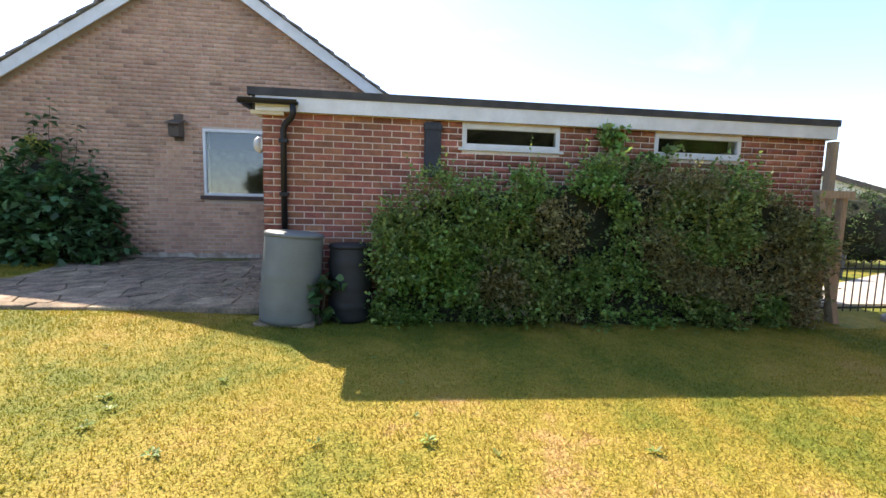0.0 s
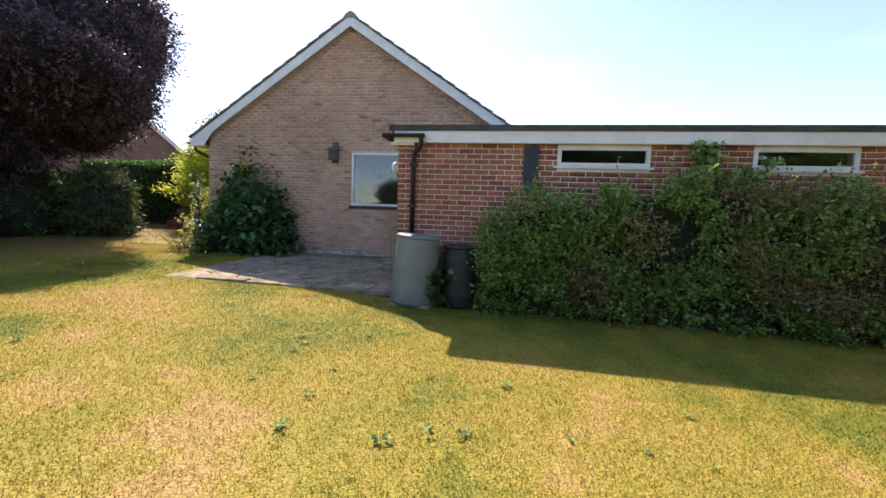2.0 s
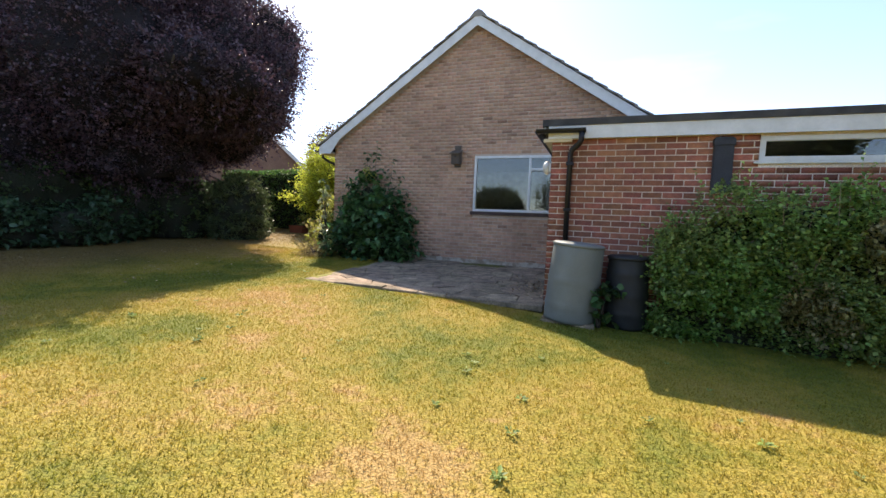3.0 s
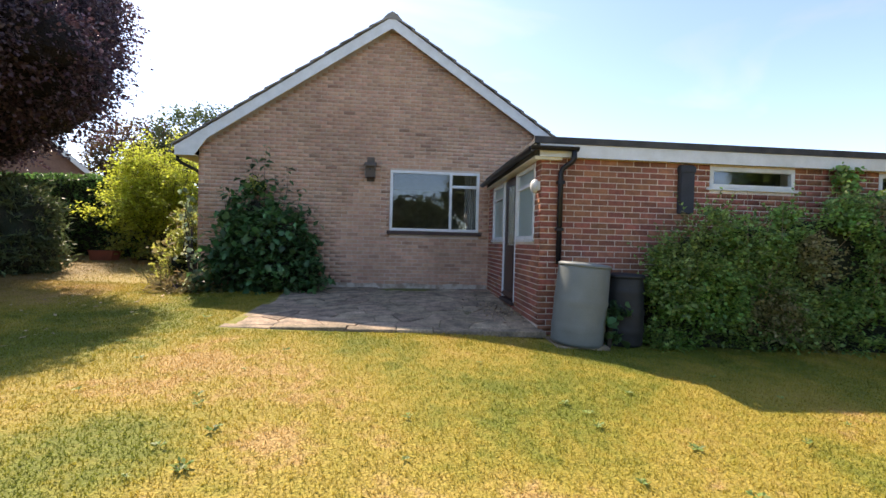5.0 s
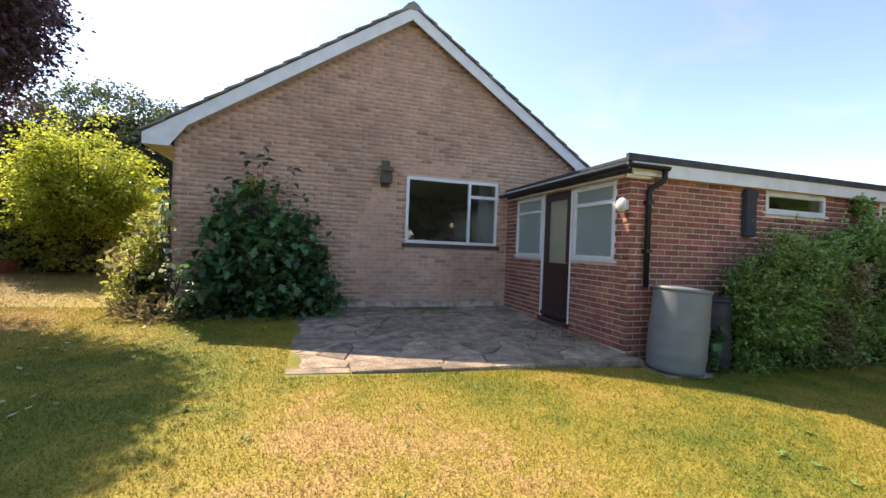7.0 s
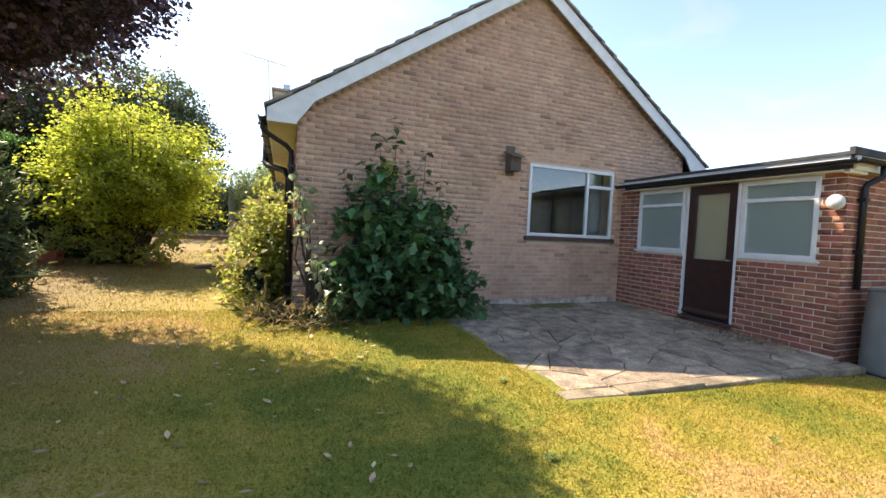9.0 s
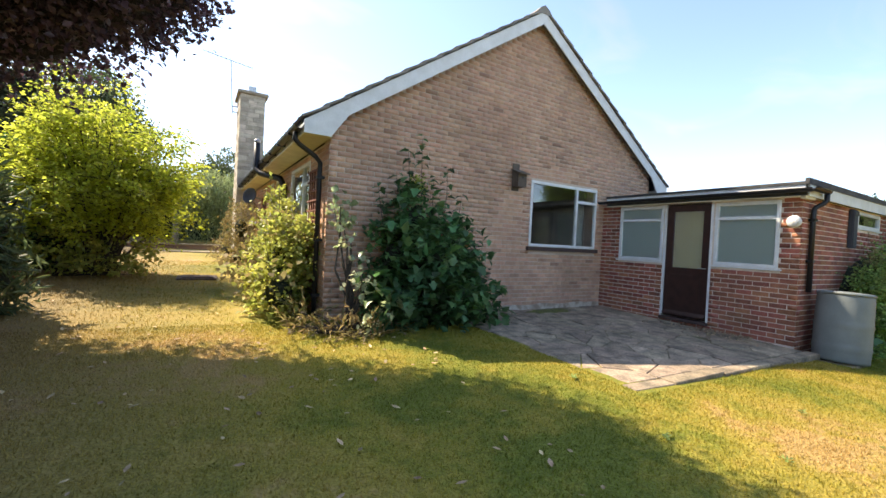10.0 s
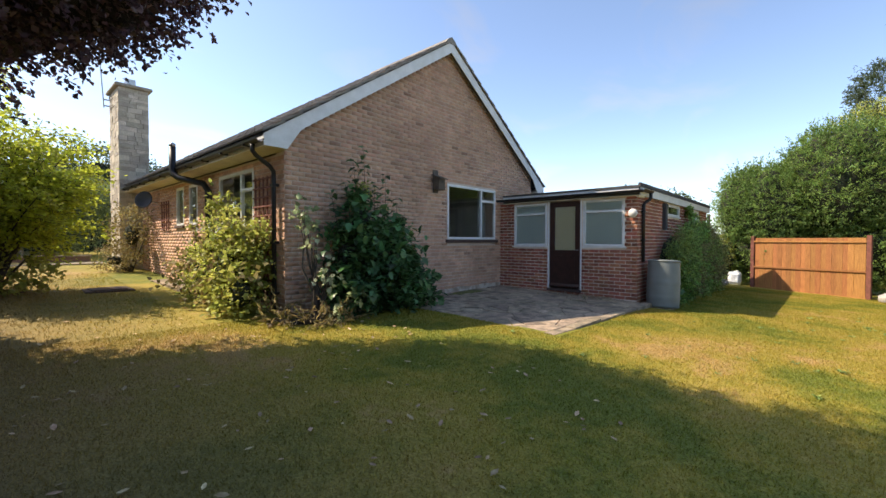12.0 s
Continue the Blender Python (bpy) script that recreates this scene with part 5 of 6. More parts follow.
BRUSH_LOBES = [((-7.45, 7.45, 0.58), (0.35, 0.22, 0.2)), ((-7.0, 7.4, 0.58), (0.4, 0.2, 0.2)), ((-7.75, 7.8, 0.62), (0.3, 0.3, 0.25))]
dry_ = shrub("dry_brush", (-7.3, 7.45, gz(-7.3, 7.45)), BRUSH_LOBES, L["dead"], "tangle of dry brown stalks at the foot of the shrubs", "brushwood", n=26, radius=0.12, per=6, size=0.06, slim=0.2, shrink=0, stems=36)
pts, d = sprays(BRUSH_LOBES, 150, 0.26, 8, 0.1, 0.3, 1.0, 0.02)
leaves("foliage_stalk", pts[pts[:, 2] > 0.45], L["straw"], dry_, 0.11, 0.07, d[pts[:, 2] > 0.45] * 2, 0.3)
SIDE_LOBES = [((-7.85, 9.3, 1.25), (0.36, 0.75, 0.75)), ((-7.85, 10.4, 1.15), (0.34, 0.8, 0.6)), ((-7.75, 9.8, 2.0), (0.2, 0.5, 0.45)), ((-7.95, 8.7, 0.95), (0.35, 0.45, 0.4)), ((-7.7, 8.75, 1.6), (0.2, 0.3, 0.5))]
ss = shrub("side_shrub", (-7.85, 9.7, gz(-7.85, 9.7)), SIDE_LOBES, L["sunny"], "tangled yellow-green shrub along the side wall", n=420, radius=0.22, per=11, size=0.07, slim=0.38, shrink=0, stems=36, lie=1.0)
# dark filler lobes; shade between the stems is put into their colour
core("inner_mass", SIDE_LOBES[:4], "climber_shade_core", ss, shrink=0.5, floor=0.45)
pts, d = sprays(SIDE_LOBES, 330, 0.26, 9, 0.0, 0.6, 1.0, 0.03)
leaves("outer_foliage", pts[pts[:, 2] > 0.5], L["sunny"], ss, 0.085, 0.34, d[pts[:, 2] > 0.5], 1.2, broad=True)
pts, d = clumps([((-8.0, 9.6, 1.1), (0.6, 1.5, 0.8)), ((-7.8, 8.9, 1.7), (0.3, 0.5, 0.5))], 55, 0.25, 10, shell=0.3)
leaves("dry_foliage", pts, L["straw"], ss, 0.09, 0.4, None, 1.0)
pts, d = clumps([((-8.0, 9.4, 1.95), (0.35, 0.5, 0.15))], 16, 0.06, 9)
leaves("flower_head", pts, "render_white", ss, 0.04, 0.45, None, 1.5, "small cream flower heads")["kind"] = "stuff"
for bx_, by_, h in ((-7.95, 9.9, 2.75), (-7.9, 9.3, 2.5), (-8.1, 10.4, 2.3), (-8.15, 8.7, 1.7)):
    branches("shoot", (bx_ + 0.1, by_, 1.2), [(bx_, by_, h)], "bark", ss, 0.01, 0.05)
    leaves("shoot_foliage", np.array([Vector((bx_ + 0.05, by_, 1.5)).lerp(Vector((bx_, by_, h)), k / 15) + Vector(rng.normal(size=3)) * 0.06 for k in range(16)]), L["sunny"], ss, 0.08, 0.38, None, 1.0)
shrub("chimney_shrub", (-7.85, 16.2, gz(-7.85, 16.2)), [((-7.85, 16.2, 1.9), (0.5, 0.9, 0.9)), ((-8.2, 16.4, 1.2), (0.5, 0.6, 0.4))], L["straw"], "dry twiggy climber beside the chimney", n=260, radius=0.18, per=12, size=0.06, shrink=0.3)

# climber on the garage wall
cl = thing("wall_climber", (2.5, 4.85, 0.3), "tangled green and part-dry climbing shrubs covering the garage wall", "climber")


def climb_top(x):
    return np.interp(x, [-0.25, -0.05, 0.35, 1.15, 2.0, 2.7, 3.4, 4.2, 5.3, 5.55], [0.9, 1.55, 1.98, 2.12, 2.2, 2.35, 2.15, 2.12, 2.05, 1.7])


# solid filler behind the leaves, its dark colour imitating shade in the gaps
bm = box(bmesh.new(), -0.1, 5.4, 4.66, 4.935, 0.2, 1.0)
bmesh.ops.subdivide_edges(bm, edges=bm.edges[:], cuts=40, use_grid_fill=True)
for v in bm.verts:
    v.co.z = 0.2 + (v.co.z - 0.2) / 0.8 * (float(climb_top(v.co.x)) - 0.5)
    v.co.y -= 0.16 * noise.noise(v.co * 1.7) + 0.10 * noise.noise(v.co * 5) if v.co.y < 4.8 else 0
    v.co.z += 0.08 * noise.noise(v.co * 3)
part("inner_mass", bm, "climber_shade_core", cl, smooth=True)
lobes = []
for _ in range(150):
    x = rng.uniform(-0.1, 5.35)
    z = rng.uniform(0.3, float(climb_top(x)) - 0.12)
    r = rng.uniform(0.14, 0.32)
    lobes.append(((x, rng.uniform(4.5, 4.78) - 0.1 * math.sin((z - 0.3) * 1.6), z), (r, r * 0.7, r * rng.uniform(0.6, 1.1))))
pts, d = clumps(lobes, 5600, 0.13, 13, shell=0.4)
more, way = sprays(lobes, 2600, 0.24, 11, -0.15, 0.7, 1.0, 0.02)
pts, d = np.concatenate([pts, more]), np.concatenate([d, way])
ok = (pts[:, 2] > 0.24) & (pts[:, 1] < 4.94)
pts, d = pts[ok], d[ok]
dry = np.array([noise.noise(Vector(q) * 1.3) for q in pts]) + (pts[:, 0] - 2.8) * 0.10 > 0.10
leaves("foliage", pts[~dry], L["climber"], cl, 0.046, 0.42, d[~dry] * 0.6 + np.array([0, -0.4, 0]), 1.2)
leaves("dry_foliage", pts[dry], L["climber_dry"], cl, 0.044, 0.34, d[dry] * 0.6, 1.0)
tips = [Vector((rng.uniform(0.0, 5.4), rng.uniform(4.3, 4.6), rng.uniform(1.2, 2.35))) for _ in range(40)]
for tip in tips:
    branches("stem", (tip.x + rng.uniform(-0.4, 0.4), 4.8, 0.3), [tip], "timber", cl, 0.009, 0.4, 5)
pts, d = clumps([((2.72, 4.86, 2.35), (0.28, 0.1, 0.35)), ((2.6, 4.84, 2.65), (0.12, 0.07, 0.25)), ((3.1, 4.88, 2.25), (0.2, 0.08, 0.2)), ((3.35, 4.88, 2.38), (0.16, 0.06, 0.12))], 55, 0.1, 12)
leaves("ivy_foliage", pts[pts[:, 1] < 4.94], L["climber"], cl, 0.062, 0.5, np.array([0, -0.5, -0.3]), 0.5, broad=True)
shrub("butt_weed", (-0.82, 4.42, gz(-0.82, 4.42)), [((-0.82, 4.42, 0.62), (0.13, 0.1, 0.28)), ((-0.72, 4.44, 0.85), (0.12, 0.08, 0.1))], L["bush"], "leafy weed growing between the water butts", n=14, radius=0.1, per=7, size=0.1, slim=0.45, shrink=0, lie=0.9, stems=3, broad=True)

# ==== east side ====
post = thing("gate_post", (5.83, 4.78, 0.2), "pale timber post with a leaning brace at the garage end", "post")
part("upright", soft_box(5.752, 5.84, 4.84, 4.94, 0.1, 2.66, 0.006), "timber", post)
part("brace", tube(bmesh.new(), [(5.47, 4.74, 2.0), (5.70, 4.72, 1.1), (5.90, 4.70, 0.18)], [0.06, 0.055, 0.06], 5), "timber", post)
part("stub_post", soft_box(5.86, 5.95, 4.74, 4.83, 0.1, 1.95, 0.008), "timber", post)
part("rail", soft_box(5.42, 5.95, 4.66, 4.70, 1.9, 2.0, 0.006), "timber", post)
gate = thing("iron_gate", (7.0, 5.3, 0.2), "low black iron railing gate beside the garage", "gate")
for zz in (0.28, 0.88):
    part("rail", boxes((6.05, 7.75, 5.29, 5.31, zz, zz + 0.03)), "iron", gate)
for k in range(13):
    part("bar", tube(bmesh.new(), [(6.1 + k * 0.135, 5.30, 0.12), (6.1 + k * 0.135, 5.30, 1.02)], 0.009, 6), "iron", gate)
tagged(part("path", box(bmesh.new(), 6.0, 16.0, 5.6, 9.9, 0.0, 0.275), "paving"), "pale paved path beyond the gate", "path", kind="structure")
tagged(part("gate_pillar", soft_box(7.8, 8.1, 5.15, 5.45, 0.0, 1.5, 0.02), "rock"), "pale stone gate pillar", "pillar")

FL, FR = Vector((7.2, 3.8, 0.0)), Vector((6.2, 1.07, 0.0))
fence = thing("fence_panel", ((FL + FR) / 2)[:] , "orange-brown stained featherboard fence panel between timber posts", "fence")
way = (FR - FL).normalized()
side = Vector((way.y, -way.x, 0))
if side.x > 0:
    side = -side


def fence_bm(a, b, t0, t1, z0, z1):
    """An upright board between two distances along the fence."""
    bm = bmesh.new()
    cs = [FL + way * a + side * t0, FL + way * b + side * t0, FL + way * b + side * t1, FL + way * a + side * t1]
    prism(bm, [(c.x, c.y) for c in cs], "z", z0, z1)
    return bm


FLEN = (FR - FL).length
k, a = 0, 0.08
while a < FLEN - 0.1:
    b = min(a + 0.125, FLEN - 0.07)
    part("board", fence_bm(a, b + 0.008, 0.0, 0.012 + 0.006 * (k % 2), 0.12, 1.86 + rng.uniform(-0.004, 0.004)), "fence", fence)
    a, k = b, k + 1
for zz in (0.86, 1.72):
    part("rail", fence_bm(0.05, FLEN - 0.05, 0.02, 0.055, zz, zz + 0.05), "fence", fence)
for a in (-0.05, FLEN - 0.05):
    part("post", fence_bm(a, a + 0.1, -0.06, 0.05, -0.1, 1.93), "trellis_wood", fence, "dark stained timber fence post")
part("gravel_board", fence_bm(0.05, FLEN - 0.05, -0.01, 0.02, 0.0, 0.15), "fence", fence)
bagt = thing("rubble_bag", (7.55, 4.35, 0.2), "crumpled white plastic bag standing by the fence", "bag")
bm = bmesh.new()
bmesh.ops.create_icosphere(bm, subdivisions=4, radius=1)
for v in bm.verts:
    n3 = 1 + 0.16 * noise.noise(v.co * 2.3) + 0.10 * noise.noise(v.co * 6)
    c = v.co
    v.co = Vector((7.55 + 0.22 * n3 * math.copysign(abs(c.x) ** 0.6, c.x), 4.35 + 0.2 * n3 * math.copysign(abs(c.y) ** 0.6, c.y), 0.42 + 0.26 * n3 * math.copysign(abs(c.z) ** 0.6, c.z)))
part("sack", bm, "bag", bagt, smooth=True)


def conifer(name, x, y, blobs, leaf_mat, label, n, radius, size, slim, h, group="", per=20, inner="hedge_shade_core", shrink=0.8):
    return tree(name, x, y, h, blobs, leaf_mat, label, n, radius, per, size, slim, 0.15, lie=0.3, inner=inner, shrink=shrink, shell=0.7, group=group, spray=(n, 0.34, 12, -0.1, 0.8, 1.0))


conifer("conifer_hedge_tree", 8.9, 3.6, [((8.7, 3.4, 2.9), (1.7, 1.5, 1.7)), ((8.8, 3.6, 1.5), (1.5, 1.3, 1.4)), ((8.45, 4.2, 3.0), (0.95, 0.9, 1.5))], L["conifer"], "dense bright green conifer leaning over the fence", 2100, 0.2, 0.085, 0.16, 3.5, "conifers by the fence")
conifer("conifer_hedge_tree", 9.0, 1.3, [((8.7, 1.5, 3.6), (1.9, 1.9, 2.2)), ((8.8, 0.8, 1.6), (1.6, 1.6, 1.5))], L["conifer"], "tall dense green conifer behind the fence", 2500, 0.2, 0.085, 0.16, 4.5, "conifers by the fence")
conifer("conifer_hedge_tree", 9.3, -1.6, [((9.2, -1.4, 4.2), (2.2, 2.2, 2.8)), ((9.0, -1.6, 1.8), (1.8, 1.8, 1.7))], L["conifer"], "tall dense green conifer", 1500, 0.25, 0.12, 0.2, 5.0, "conifers by the fence")
conifer("pine_tree", 17.0, -2.2, [((17, -1.1, 8.6), (2.2, 2.2, 1.6)), ((16.5, -2.9, 10.6), (2.0, 2.0, 1.4)), ((17.5, -3.3, 7.0), (2.6, 2.4, 1.4)), ((17.0, -1.7, 12.0), (1.3, 1.3, 1.3))], L["pine"], "tall pine with tufted grey-green branches", 1300, 0.4, 0.17, 0.08, 11.5, "", 26, None)
tree("pale_tree", 12.5, -0.3, 7.0, [((12.3, 0.4, 6.0), (1.6, 1.6, 1.2)), ((12.6, -1.5, 6.8), (1.8, 1.6, 1.2))], L["sunny"], "pale drooping tree above the conifers", 420, 0.3, 20, 0.11, 0.2, 0.12, shell=0.4)
shrub("gold_shrub", (7.75, 4.75, gz(7.75, 4.75)), [((7.75, 4.75, 1.1), (0.42, 0.42, 0.95))], L["sunny"], "yellow variegated shrub by the fence end", n=150, radius=0.15, per=14, size=0.08)
shrub("dark_shrub", (11.6, 10.6, gz(11.6, 10.6)), [((11.4, 10.8, 1.2), (1.7, 1.2, 1.15)), ((13.2, 10.2, 1.4), (1.6, 1.3, 1.25))], L["hedge"], "spreading dark conifer shrub beyond the gate", n=420, radius=0.2, per=14, size=0.1, slim=0.15)
for x, y, h in ((19.0, 9.5, 5.0), (25.0, 13.5, 6.0)):
    z = gz(x, y)
    tree("roadside_tree", x, y, h, [((x, y, z + h * 0.65), (2.0, 2.0, h * 0.34))], L["far"], "green tree beyond the neighbouring garden", 420, 0.4, 16, 0.15, 0.3, 0.15, inner="hedge_shade_core", shrink=0.7, group="roadside trees")


def bungalow(name, x0, x1, y0, y1, z0, zw, zr, label, wall_mat, turn=0, edge="white"):
    """A plain neighbouring house with a ridge along y."""
    b = thing(name, ((x0 + x1) / 2, y0, z0), label, "house")
    xm = (x0 + x1) / 2
    part("wall", prism(bmesh.new(), [(x0, z0 - 0.3), (x1, z0 - 0.3), (x1, zw), (xm, zr - 0.15), (x0, zw)], "y", y0, y1), wall_mat, b)
    sl = (zr - zw) / (xm - x0)
    for s in (-1, 1):
        e = xm + s * (xm - x0 + 0.35)
        ez = zr - sl * (xm - x0 + 0.35)
        part("roof_slope", prism(bmesh.new(), [(xm, zr), (e, ez), (e, ez - 0.12), (xm, zr - 0.12)], "y", y0 - 0.2, y1 + 0.2), "grey_roof", b)
        part("barge_board", prism(bmesh.new(), [(xm, zr - 0.02), (e, ez - 0.02), (e, ez - 0.27), (xm, zr - 0.27)], "y", y0 - 0.235, y0 - 0.203), edge, b)
    b.rotation_euler = (0, 0, radians(turn))
    return b


bungalow("neighbour_house", -24.5, -16.9, 17.2, 27.0, 1.0, 4.45, 8.0, "neighbouring brick house with a white-edged gable", "neighbour_brick", 37)
wb = bungalow("white_bungalow", 15.8, 23.8, 19.0, 28.0, 0.3, 2.9, 4.5, "white rendered bungalow with a grey roof beyond the gate", "render_white", -45, "grey_roof")
part("window", boxes((20.3, 21.6, 18.97, 18.998, 1.2, 2.3)), "slate", wb)
bungalow("rear_house", -12.0, -2.5, 42.0, 52.0, 1.3, 4.0, 6.6, "pale gabled house behind the willow", "render_white")

pl = thing("planter", (-11.9, 12.25, gz(-11.9, 12.25)), "terracotta trough planter with wilted plants", "planter")
pz = gz(-11.9, 12.25)
bm = bmesh.new()
prism(bm, [(-12.13, pz), (-11.57, pz), (-11.53, pz + 0.25), (-11.50, pz + 0.25), (-11.50, pz + 0.28), (-12.20, pz + 0.28), (-12.20, pz + 0.25), (-12.17, pz + 0.25)], "y", 12.08, 12.42)
part("trough", bm, "terracotta", pl)
part("soil", boxes((-12.14, -11.56, 12.12, 12.38, pz + 0.22, pz + 0.29)), "soil", pl)
man = thing("manhole_cover", (-8.95, 12.6, gz(-8.95, 12.6)), "rusty iron drain cover in a brick surround set in the lawn", "drain cover")
mz = gz(-8.95, 12.6)
part("surround", soft_box(-9.3, -8.55, 12.2, 13.0, mz - 0.05, mz + 0.018, 0.01), "sill", man)
part("cover", soft_box(-9.2, -8.65, 12.3, 12.9, mz + 0.018, mz + 0.034, 0.006), "sill", man)
lw = thing("low_brick_wall", (-9.5, 20.4, 1.0), "low red brick retaining wall at the back of the lawn", "wall")
part("bricks", boxes((-12.0, -8.2, 20.3, 20.55, 0.7, 1.2)), "neighbour_brick", lw)
part("coping", soft_box(-12.0, -8.15, 20.25, 20.6, 1.2, 1.25, 0.01), "slab", lw)
tagged(part("paved_strip", box(bmesh.new(), -12.0, -8.0, 18.9, 20.3, 0.6, 1.03), "slab"), "worn paved strip before the low wall", "path", kind="structure")
tagged(part("side_path", box(bmesh.new(), -7.95, SX, 11.6, 17.1, 0.4, 0.80), "slab"), "narrow paved strip along the side wall", "path", kind="structure")

# ==== lawn details ====
def on_lawn(x, y):
    """Whether a spot is open grass."""
    patio_in = (x > -5.44) & (y > 4.72)
    garage_in = (x > -1.6) & (y > 4.45)
    house_in = (x > -7.6) & (y > 7.5)
    shrub_in = (x > -8.5) & (y > 8.4)
    return ~(patio_in | garage_in | house_in | shrub_in)


def blades(name, n, x0, x1, y0, y1, low, high, width):
    x, y = rng.uniform(x0, x1, n), rng.uniform(y0, y1, n)
    k = on_lawn(x, y)
    x, y = x[k], y[k]
    n = len(x)
    base = np.stack([x, y, ground_z(x, y) - 0.004], -1)
    a = rng.uniform(0, 2 * math.pi, n)
    w = np.stack([np.cos(a), np.sin(a), 0 * a], -1) * width * rng.uniform(0.6, 1.4, (n, 1))
    lean = rng.normal(size=(n, 3)) * 0.55
    lean[:, 2] = 1
    tip = base + unit(lean) * rng.uniform(low, high, (n, 1))
    v = np.stack([base - w, base + w, tip], 1).reshape(-1, 3)
    return mesh_from(name, v, np.arange(n * 3).reshape(-1, 3), "blades")


grass = blades("grass", 720000, -12.5, 6.5, -0.4, 8.3, 0.014, 0.036, 0.0045)
tagged(grass, "short dry mown grass blades of the lawn", "grass", kind="stuff")
grass2 = blades("grass", 90000, -14.0, 8.0, 7.0, 16.0, 0.025, 0.055, 0.006)
tagged(grass2, "short dry mown grass blades beside the house", "grass", kind="stuff")


def rosette(x, y, s, n):
    """A flat broad-leaved lawn weed."""
    z = gz(x, y)
    w = thing("lawn_weed", (x, y, z), "small flat green broad-leaved weed in the lawn", "weed", "lawn weeds")
    a = rng.uniform(0, 2 * math.pi, n)
    d = np.stack([np.cos(a), np.sin(a), rng.uniform(0.15, 0.6, n)], -1)
    leaves("foliage", np.array([x, y, z + 0.012]) + d * s * rng.uniform(0.2, 0.7, (n, 1)), L["weed"], w, s * 0.6, 0.26, d * 3, 2.0)


for x, y, s in ((-1.306, 1.349, 0.08), (-0.601, 1.347, 0.09), (-0.327, 1.483, 0.08), (-1.322, 1.781, 0.06), (0.189, 2.285, 0.07), (-1.333, 2.239, 0.06), (-1.9, 1.9, 0.05), (0.6, 1.6, 0.05), (-5.763, 5.25, 0.07), (-4.6, 2.2, 0.05), (-3.2, 2.6, 0.05)):
    rosette(x, y, s, 16)
weed_rng = random.Random(11)
for _ in range(34):
    rosette(weed_rng.uniform(-6.5, 3.5), weed_rng.uniform(1.2, 4.2), weed_rng.uniform(0.03, 0.065), 14)

leaf_rng = random.Random(3)
lm = bpy.data.meshes.new("fallen_leaf")
lb = bmesh.new()
ring = [(-0.5, 0, 0.0), (-0.2, 0.2, 0.06), (0.15, 0.22, 0.05), (0.5, 0.0, 0.10), (0.15, -0.2, 0.06), (-0.2, -0.19, 0.07)]
vs = [lb.verts.new(Vector(p) * 0.075) for p in ring]
mid_v = lb.verts.new((0, 0, 0.0))
for i in range(6):
    lb.faces.new((vs[i], vs[(i + 1) % 6], mid_v))
lb.to_mesh(lm)
lb.free()
M["dead_leaf"] = material("dead_leaf", (0.60, 0.44, 0.26), 0.9, (0.36, 0.24, 0.13), 10, 60, vary=0.45, bump=0.1)
lm.materials.append(M["dead_leaf"])
spots = [(-9.231, 4.996), (-9.31, 5.974), (-9.482, 6.069), (-8.576, 6.311), (-8.16, 4.979)]
while len(spots) < 280:
    x, y = leaf_rng.uniform(-12, -6.5), leaf_rng.uniform(3.2, 11)
    if on_lawn(np.array(x), np.array(y)):
        spots.append((x, y))
for x, y in spots:
    o = new("fallen_leaf", lm)
    o.matrix_world = pose(x, y, gz(x, y) + 0.024, leaf_rng.uniform(-12, 12), leaf_rng.uniform(-12, 12), leaf_rng.uniform(0, 360)) @ Matrix.Scale(leaf_rng.uniform(0.5, 1.1), 4)
    tagged(o, "dry pale fallen leaf lying on the lawn", "leaf", "fallen leaves")
lp = np.stack([rng.normal(-1.75, 0.25, 160), rng.normal(5.9, 0.45, 160), np.zeros(160)], -1)
lp[:, 0] = np.minimum(lp[:, 0], PX - 0.06)
lp[:, 2] = patio_z(lp[:, 1]) + 0.026
tagged(leaves("leaf_litter", lp, L["dead"], None, 0.06, 0.3, np.array([0, 0, 0.0]), 3.0), "dry leaf litter swept against the porch wall", "leaf litter", kind="stuff")

# rocks by the fence and the side shrub
def rock(x, y, r, seed, label="rounded pale stone at the lawn edge"):
    bm = bmesh.new()
    bmesh.ops.create_icosphere(bm, subdivisions=3, radius=1)
    z = gz(x, y)
    for v in bm.verts:
        k = 1 + 0.25 * noise.noise(v.co * 1.5 + Vector((seed, 0, 0)))
        v.co = Vector((x + v.co.x * r * k, y + v.co.y * r * 0.8 * k, z + r * 0.45 + v.co.z * r * 0.65 * k))
    tagged(part("stone", bm, "rock", None, smooth=True), label, "stone", "stones")


rock(5.75, 0.75, 0.22, 1)
rock(5.6, 0.35, 0.16, 5)
rock(6.0, 0.3, 0.2, 9)
rock(6.9, 4.75, 0.14, 12)
rock(7.15, 4.6, 0.17, 15)
dpot = thing("square_planter", (9.9, 8.3, 0.275), "dark square planter box on the path", "planter")
part("tub", prism(bmesh.new(), [(9.65, 0.275), (10.15, 0.275), (10.22, 0.82), (9.58, 0.82)], "y", 8.05, 8.55), "butt_black", dpot)
part("soil", boxes((9.62, 10.18, 8.08, 8.52, 0.80, 0.835)), "soil", dpot)
log = thing("old_log", (-7.5, 7.45, gz(-7.5, 7.45)), "short weathered log lying at the foot of the shrubs", "log")
part("log_body", tube(bmesh.new(), [(-7.68, 7.62, gz(-7.5, 7.6) + 0.05), (-7.5, 7.6, gz(-7.5, 7.6) + 0.055), (-7.32, 7.58, gz(-7.5, 7.6) + 0.05)], [0.045, 0.055, 0.05], 9), "bark", log, smooth=True)

# ==== bricks and tiles, piece by piece ====
brick_meshes = {}


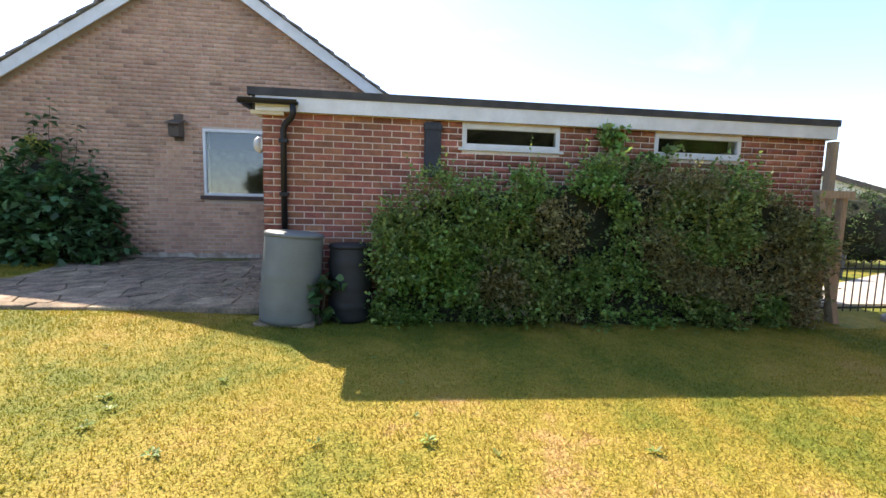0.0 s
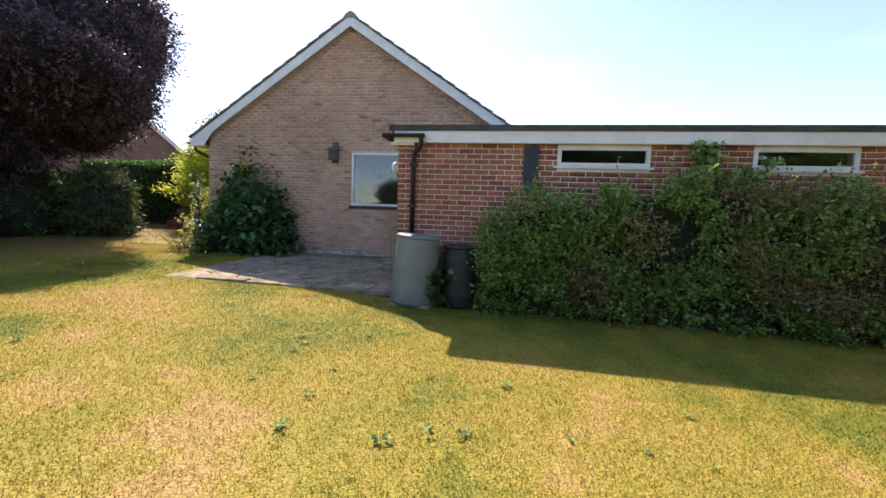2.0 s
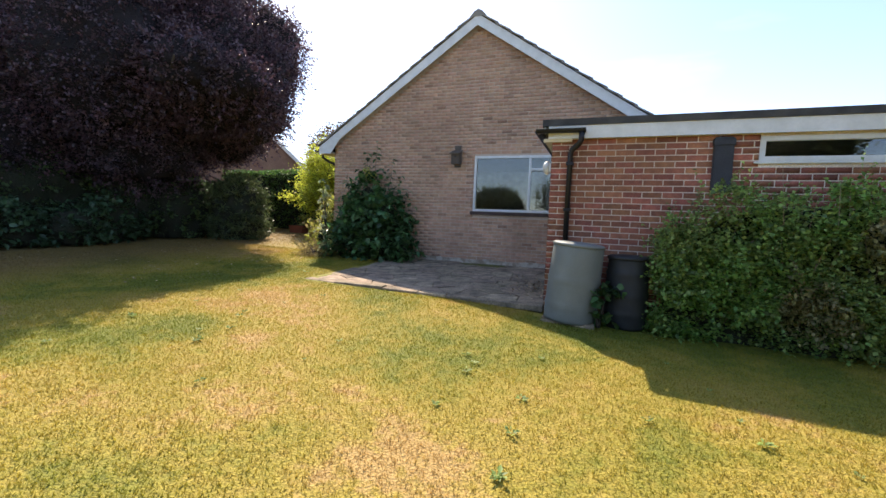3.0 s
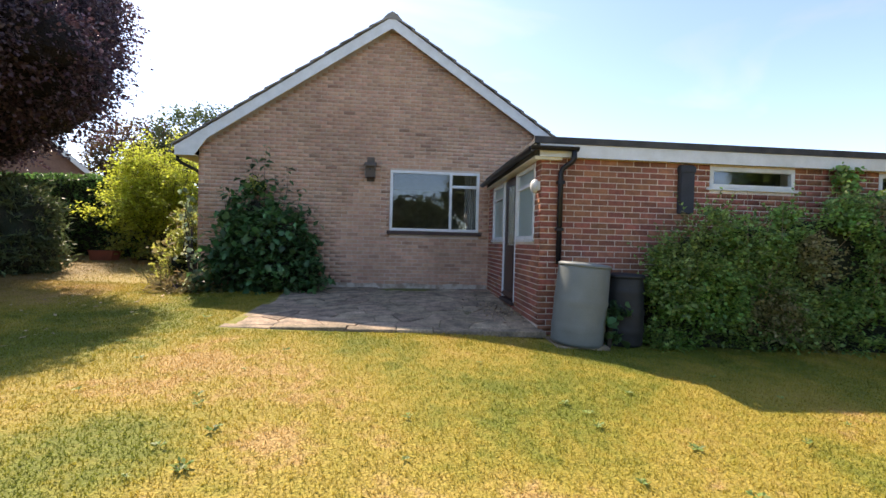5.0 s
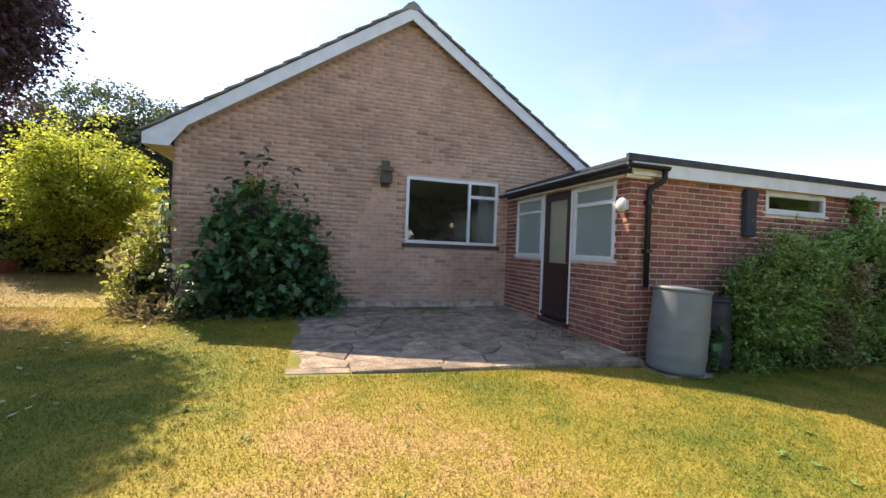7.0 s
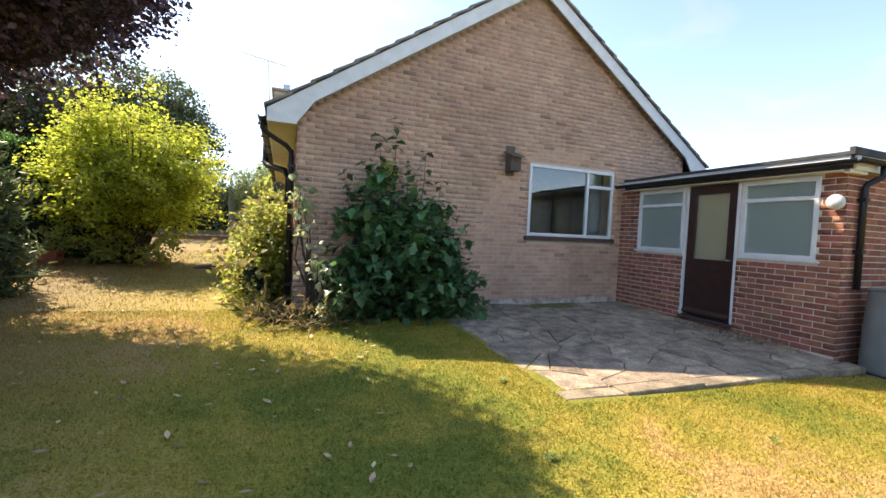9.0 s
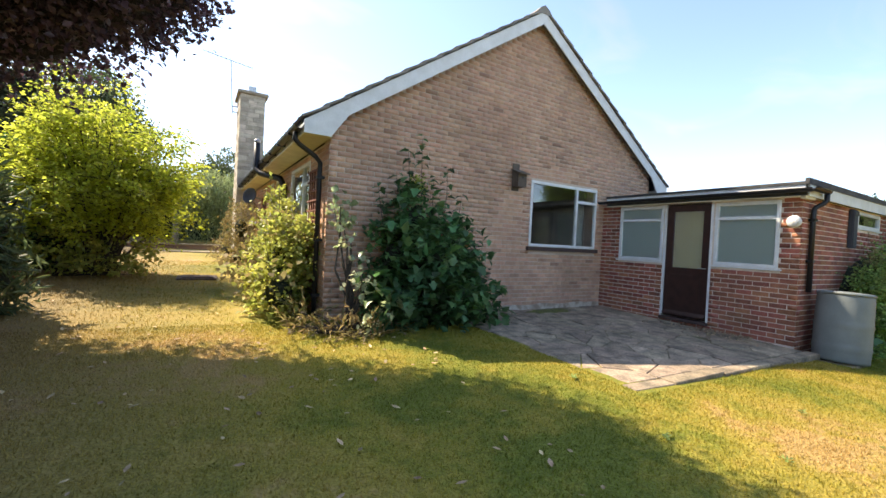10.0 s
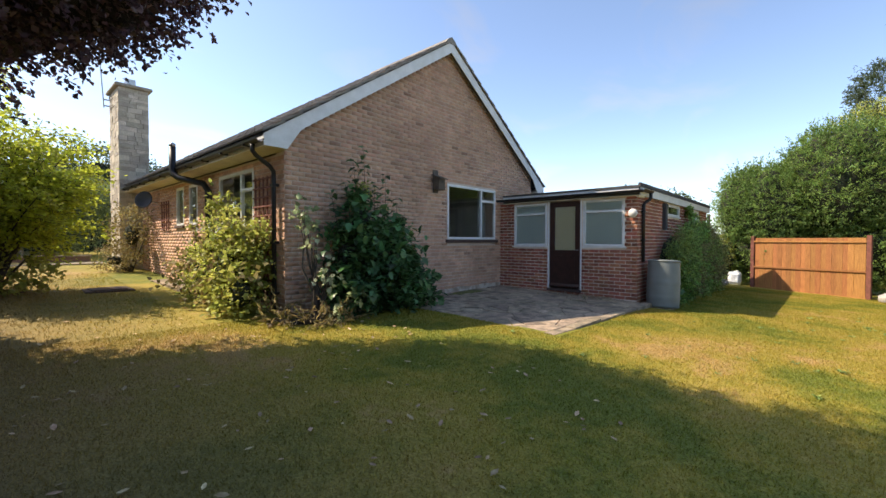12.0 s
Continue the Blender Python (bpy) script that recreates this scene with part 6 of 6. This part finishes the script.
def brick_mesh(axis, w, mat):
    key = (axis, round(w, 3), mat)
    if key not in brick_meshes:
        me = bpy.data.meshes.new("brick")
        bm = bmesh.new()
        box(bm, *((0, w, 0, 0.03) if axis == "x" else (0, 0.03, 0, w)), 0, 0.063)
        bmesh.ops.recalc_face_normals(bm, faces=bm.faces)
        bm.to_mesh(me)
        bm.free()
        me.materials.append(M[mat])
        brick_meshes[key] = me
    return brick_meshes[key]


def lay_bricks(wall, axis, face, out, u0, u1, z0, top, holes, mat, middle, limit=300):
    """Stretcher bond on the outer face of a wall, clear of its openings; the bricks about middle are pieces of their own."""
    full, cut = [], []
    z, row = z0, 0
    while z + 0.03 < top(u0) or z + 0.03 < top((u0 + u1) / 2):
        u = u0 - (0.1125 if row % 2 else 0.0)
        while u < u1:
            a, b = max(u + 0.006, u0), min(u + 0.219, u1)
            u += 0.225
            if b - a < 0.04 or z + 0.063 > min(top(a), top(b)):
                continue
            spans = [(a, b)]
            for h in holes:
                if z + 0.063 > h[2] - 0.002 and z < h[3] + 0.002:
                    spans = [s for p, q in spans for s in ((p, min(q, h[0] - 0.004)), (max(p, h[1] + 0.004), q)) if s[1] - s[0] > 0.03]
            for p, q in spans:
                (full if q - p > 0.2129 else cut).append((p, q, z))
        z, row = z + 0.075, row + 1
    full.sort(key=lambda s: (s[0] - middle[0]) ** 2 + (s[2] - middle[1]) ** 2)
    depth = 0.03
    for p, q, z in full[:limit]:
        f = face + out * (0.003 + rng.uniform(0, 0.003))
        lo = f if out < 0 else f - depth
        o = new("brick", brick_mesh(axis, 0.213, mat))
        o.location = (p, lo, z) if axis == "x" else (lo, p, z)
        o.parent = wall
    rest = full[limit:] + cut
    dims = []
    for p, q, z in rest:
        f = face + out * (0.003 + rng.uniform(0, 0.003))
        lo, hi = (f, f + depth) if out < 0 else (f - depth, f)
        dims.append((p, q, lo, hi, z, z + 0.063) if axis == "x" else (lo, hi, p, q, z, z + 0.063))
    dd = np.array(dims)
    corner = [(0, 2, 4), (1, 2, 4), (1, 3, 4), (0, 3, 4), (0, 2, 5), (1, 2, 5), (1, 3, 5), (0, 3, 5)]
    v = np.stack([dd[:, list(c)] for c in corner], 1).reshape(-1, 3)
    f = (np.arange(len(dd))[:, None, None] * 8 + np.array([(3, 2, 1, 0), (4, 5, 6, 7), (0, 1, 5, 4), (1, 2, 6, 5), (2, 3, 7, 6), (3, 0, 4, 7)])).reshape(-1, 4)
    ob = mesh_from("brickwork", v, f, mat + "_run", wall)
    ob["kind"] = "stuff"


win_hole = (WIN[0] - 0.0, WIN[1] + 0.0, WIN[2] - 0.085, WIN[3])
lay_bricks(wall_gable, "x", GY, -1, SX, EX, 0.60, lambda x: roof_under(x) - 0.02, [win_hole], "brick_buff", (-3.0, 1.6))
lay_bricks(wall_west, "y", SX, -1, GY, 17.05, 0.62, lambda y: 3.13, [(h[0], h[1], h[2] - 0.07, h[3]) for h in SIDE_HOLES], "brick_buff", (9.0, 1.6))
lay_bricks(wall_garage, "x", FY, -1, PX, GE, 0.30, lambda x: 2.69, [(g[0], g[1], g[2] - 0.035, g[3]) for g in GW], "brick_red", (-0.6, 1.6))
lay_bricks(wall_porch, "y", PX, -1, FY, GY, 0.525, lambda y: 2.69, [DOOR] + [(g[0], g[1], g[2] - 0.035, g[3]) for g in PW], "brick_red", (5.6, 1.2))
lay_bricks(wall_garage_end, "y", GE, 1, FY, 10.5, 0.15, lambda y: 2.69, [], "brick_red", (5.0, 1.5), 60)
for m in pieces_to_place:
    o = new("roof_tile", tile_mesh)
    o.parent = roof
    o.matrix_parent_inverse = Matrix.Translation(-Vector(roof.location))
    o.matrix_basis = m
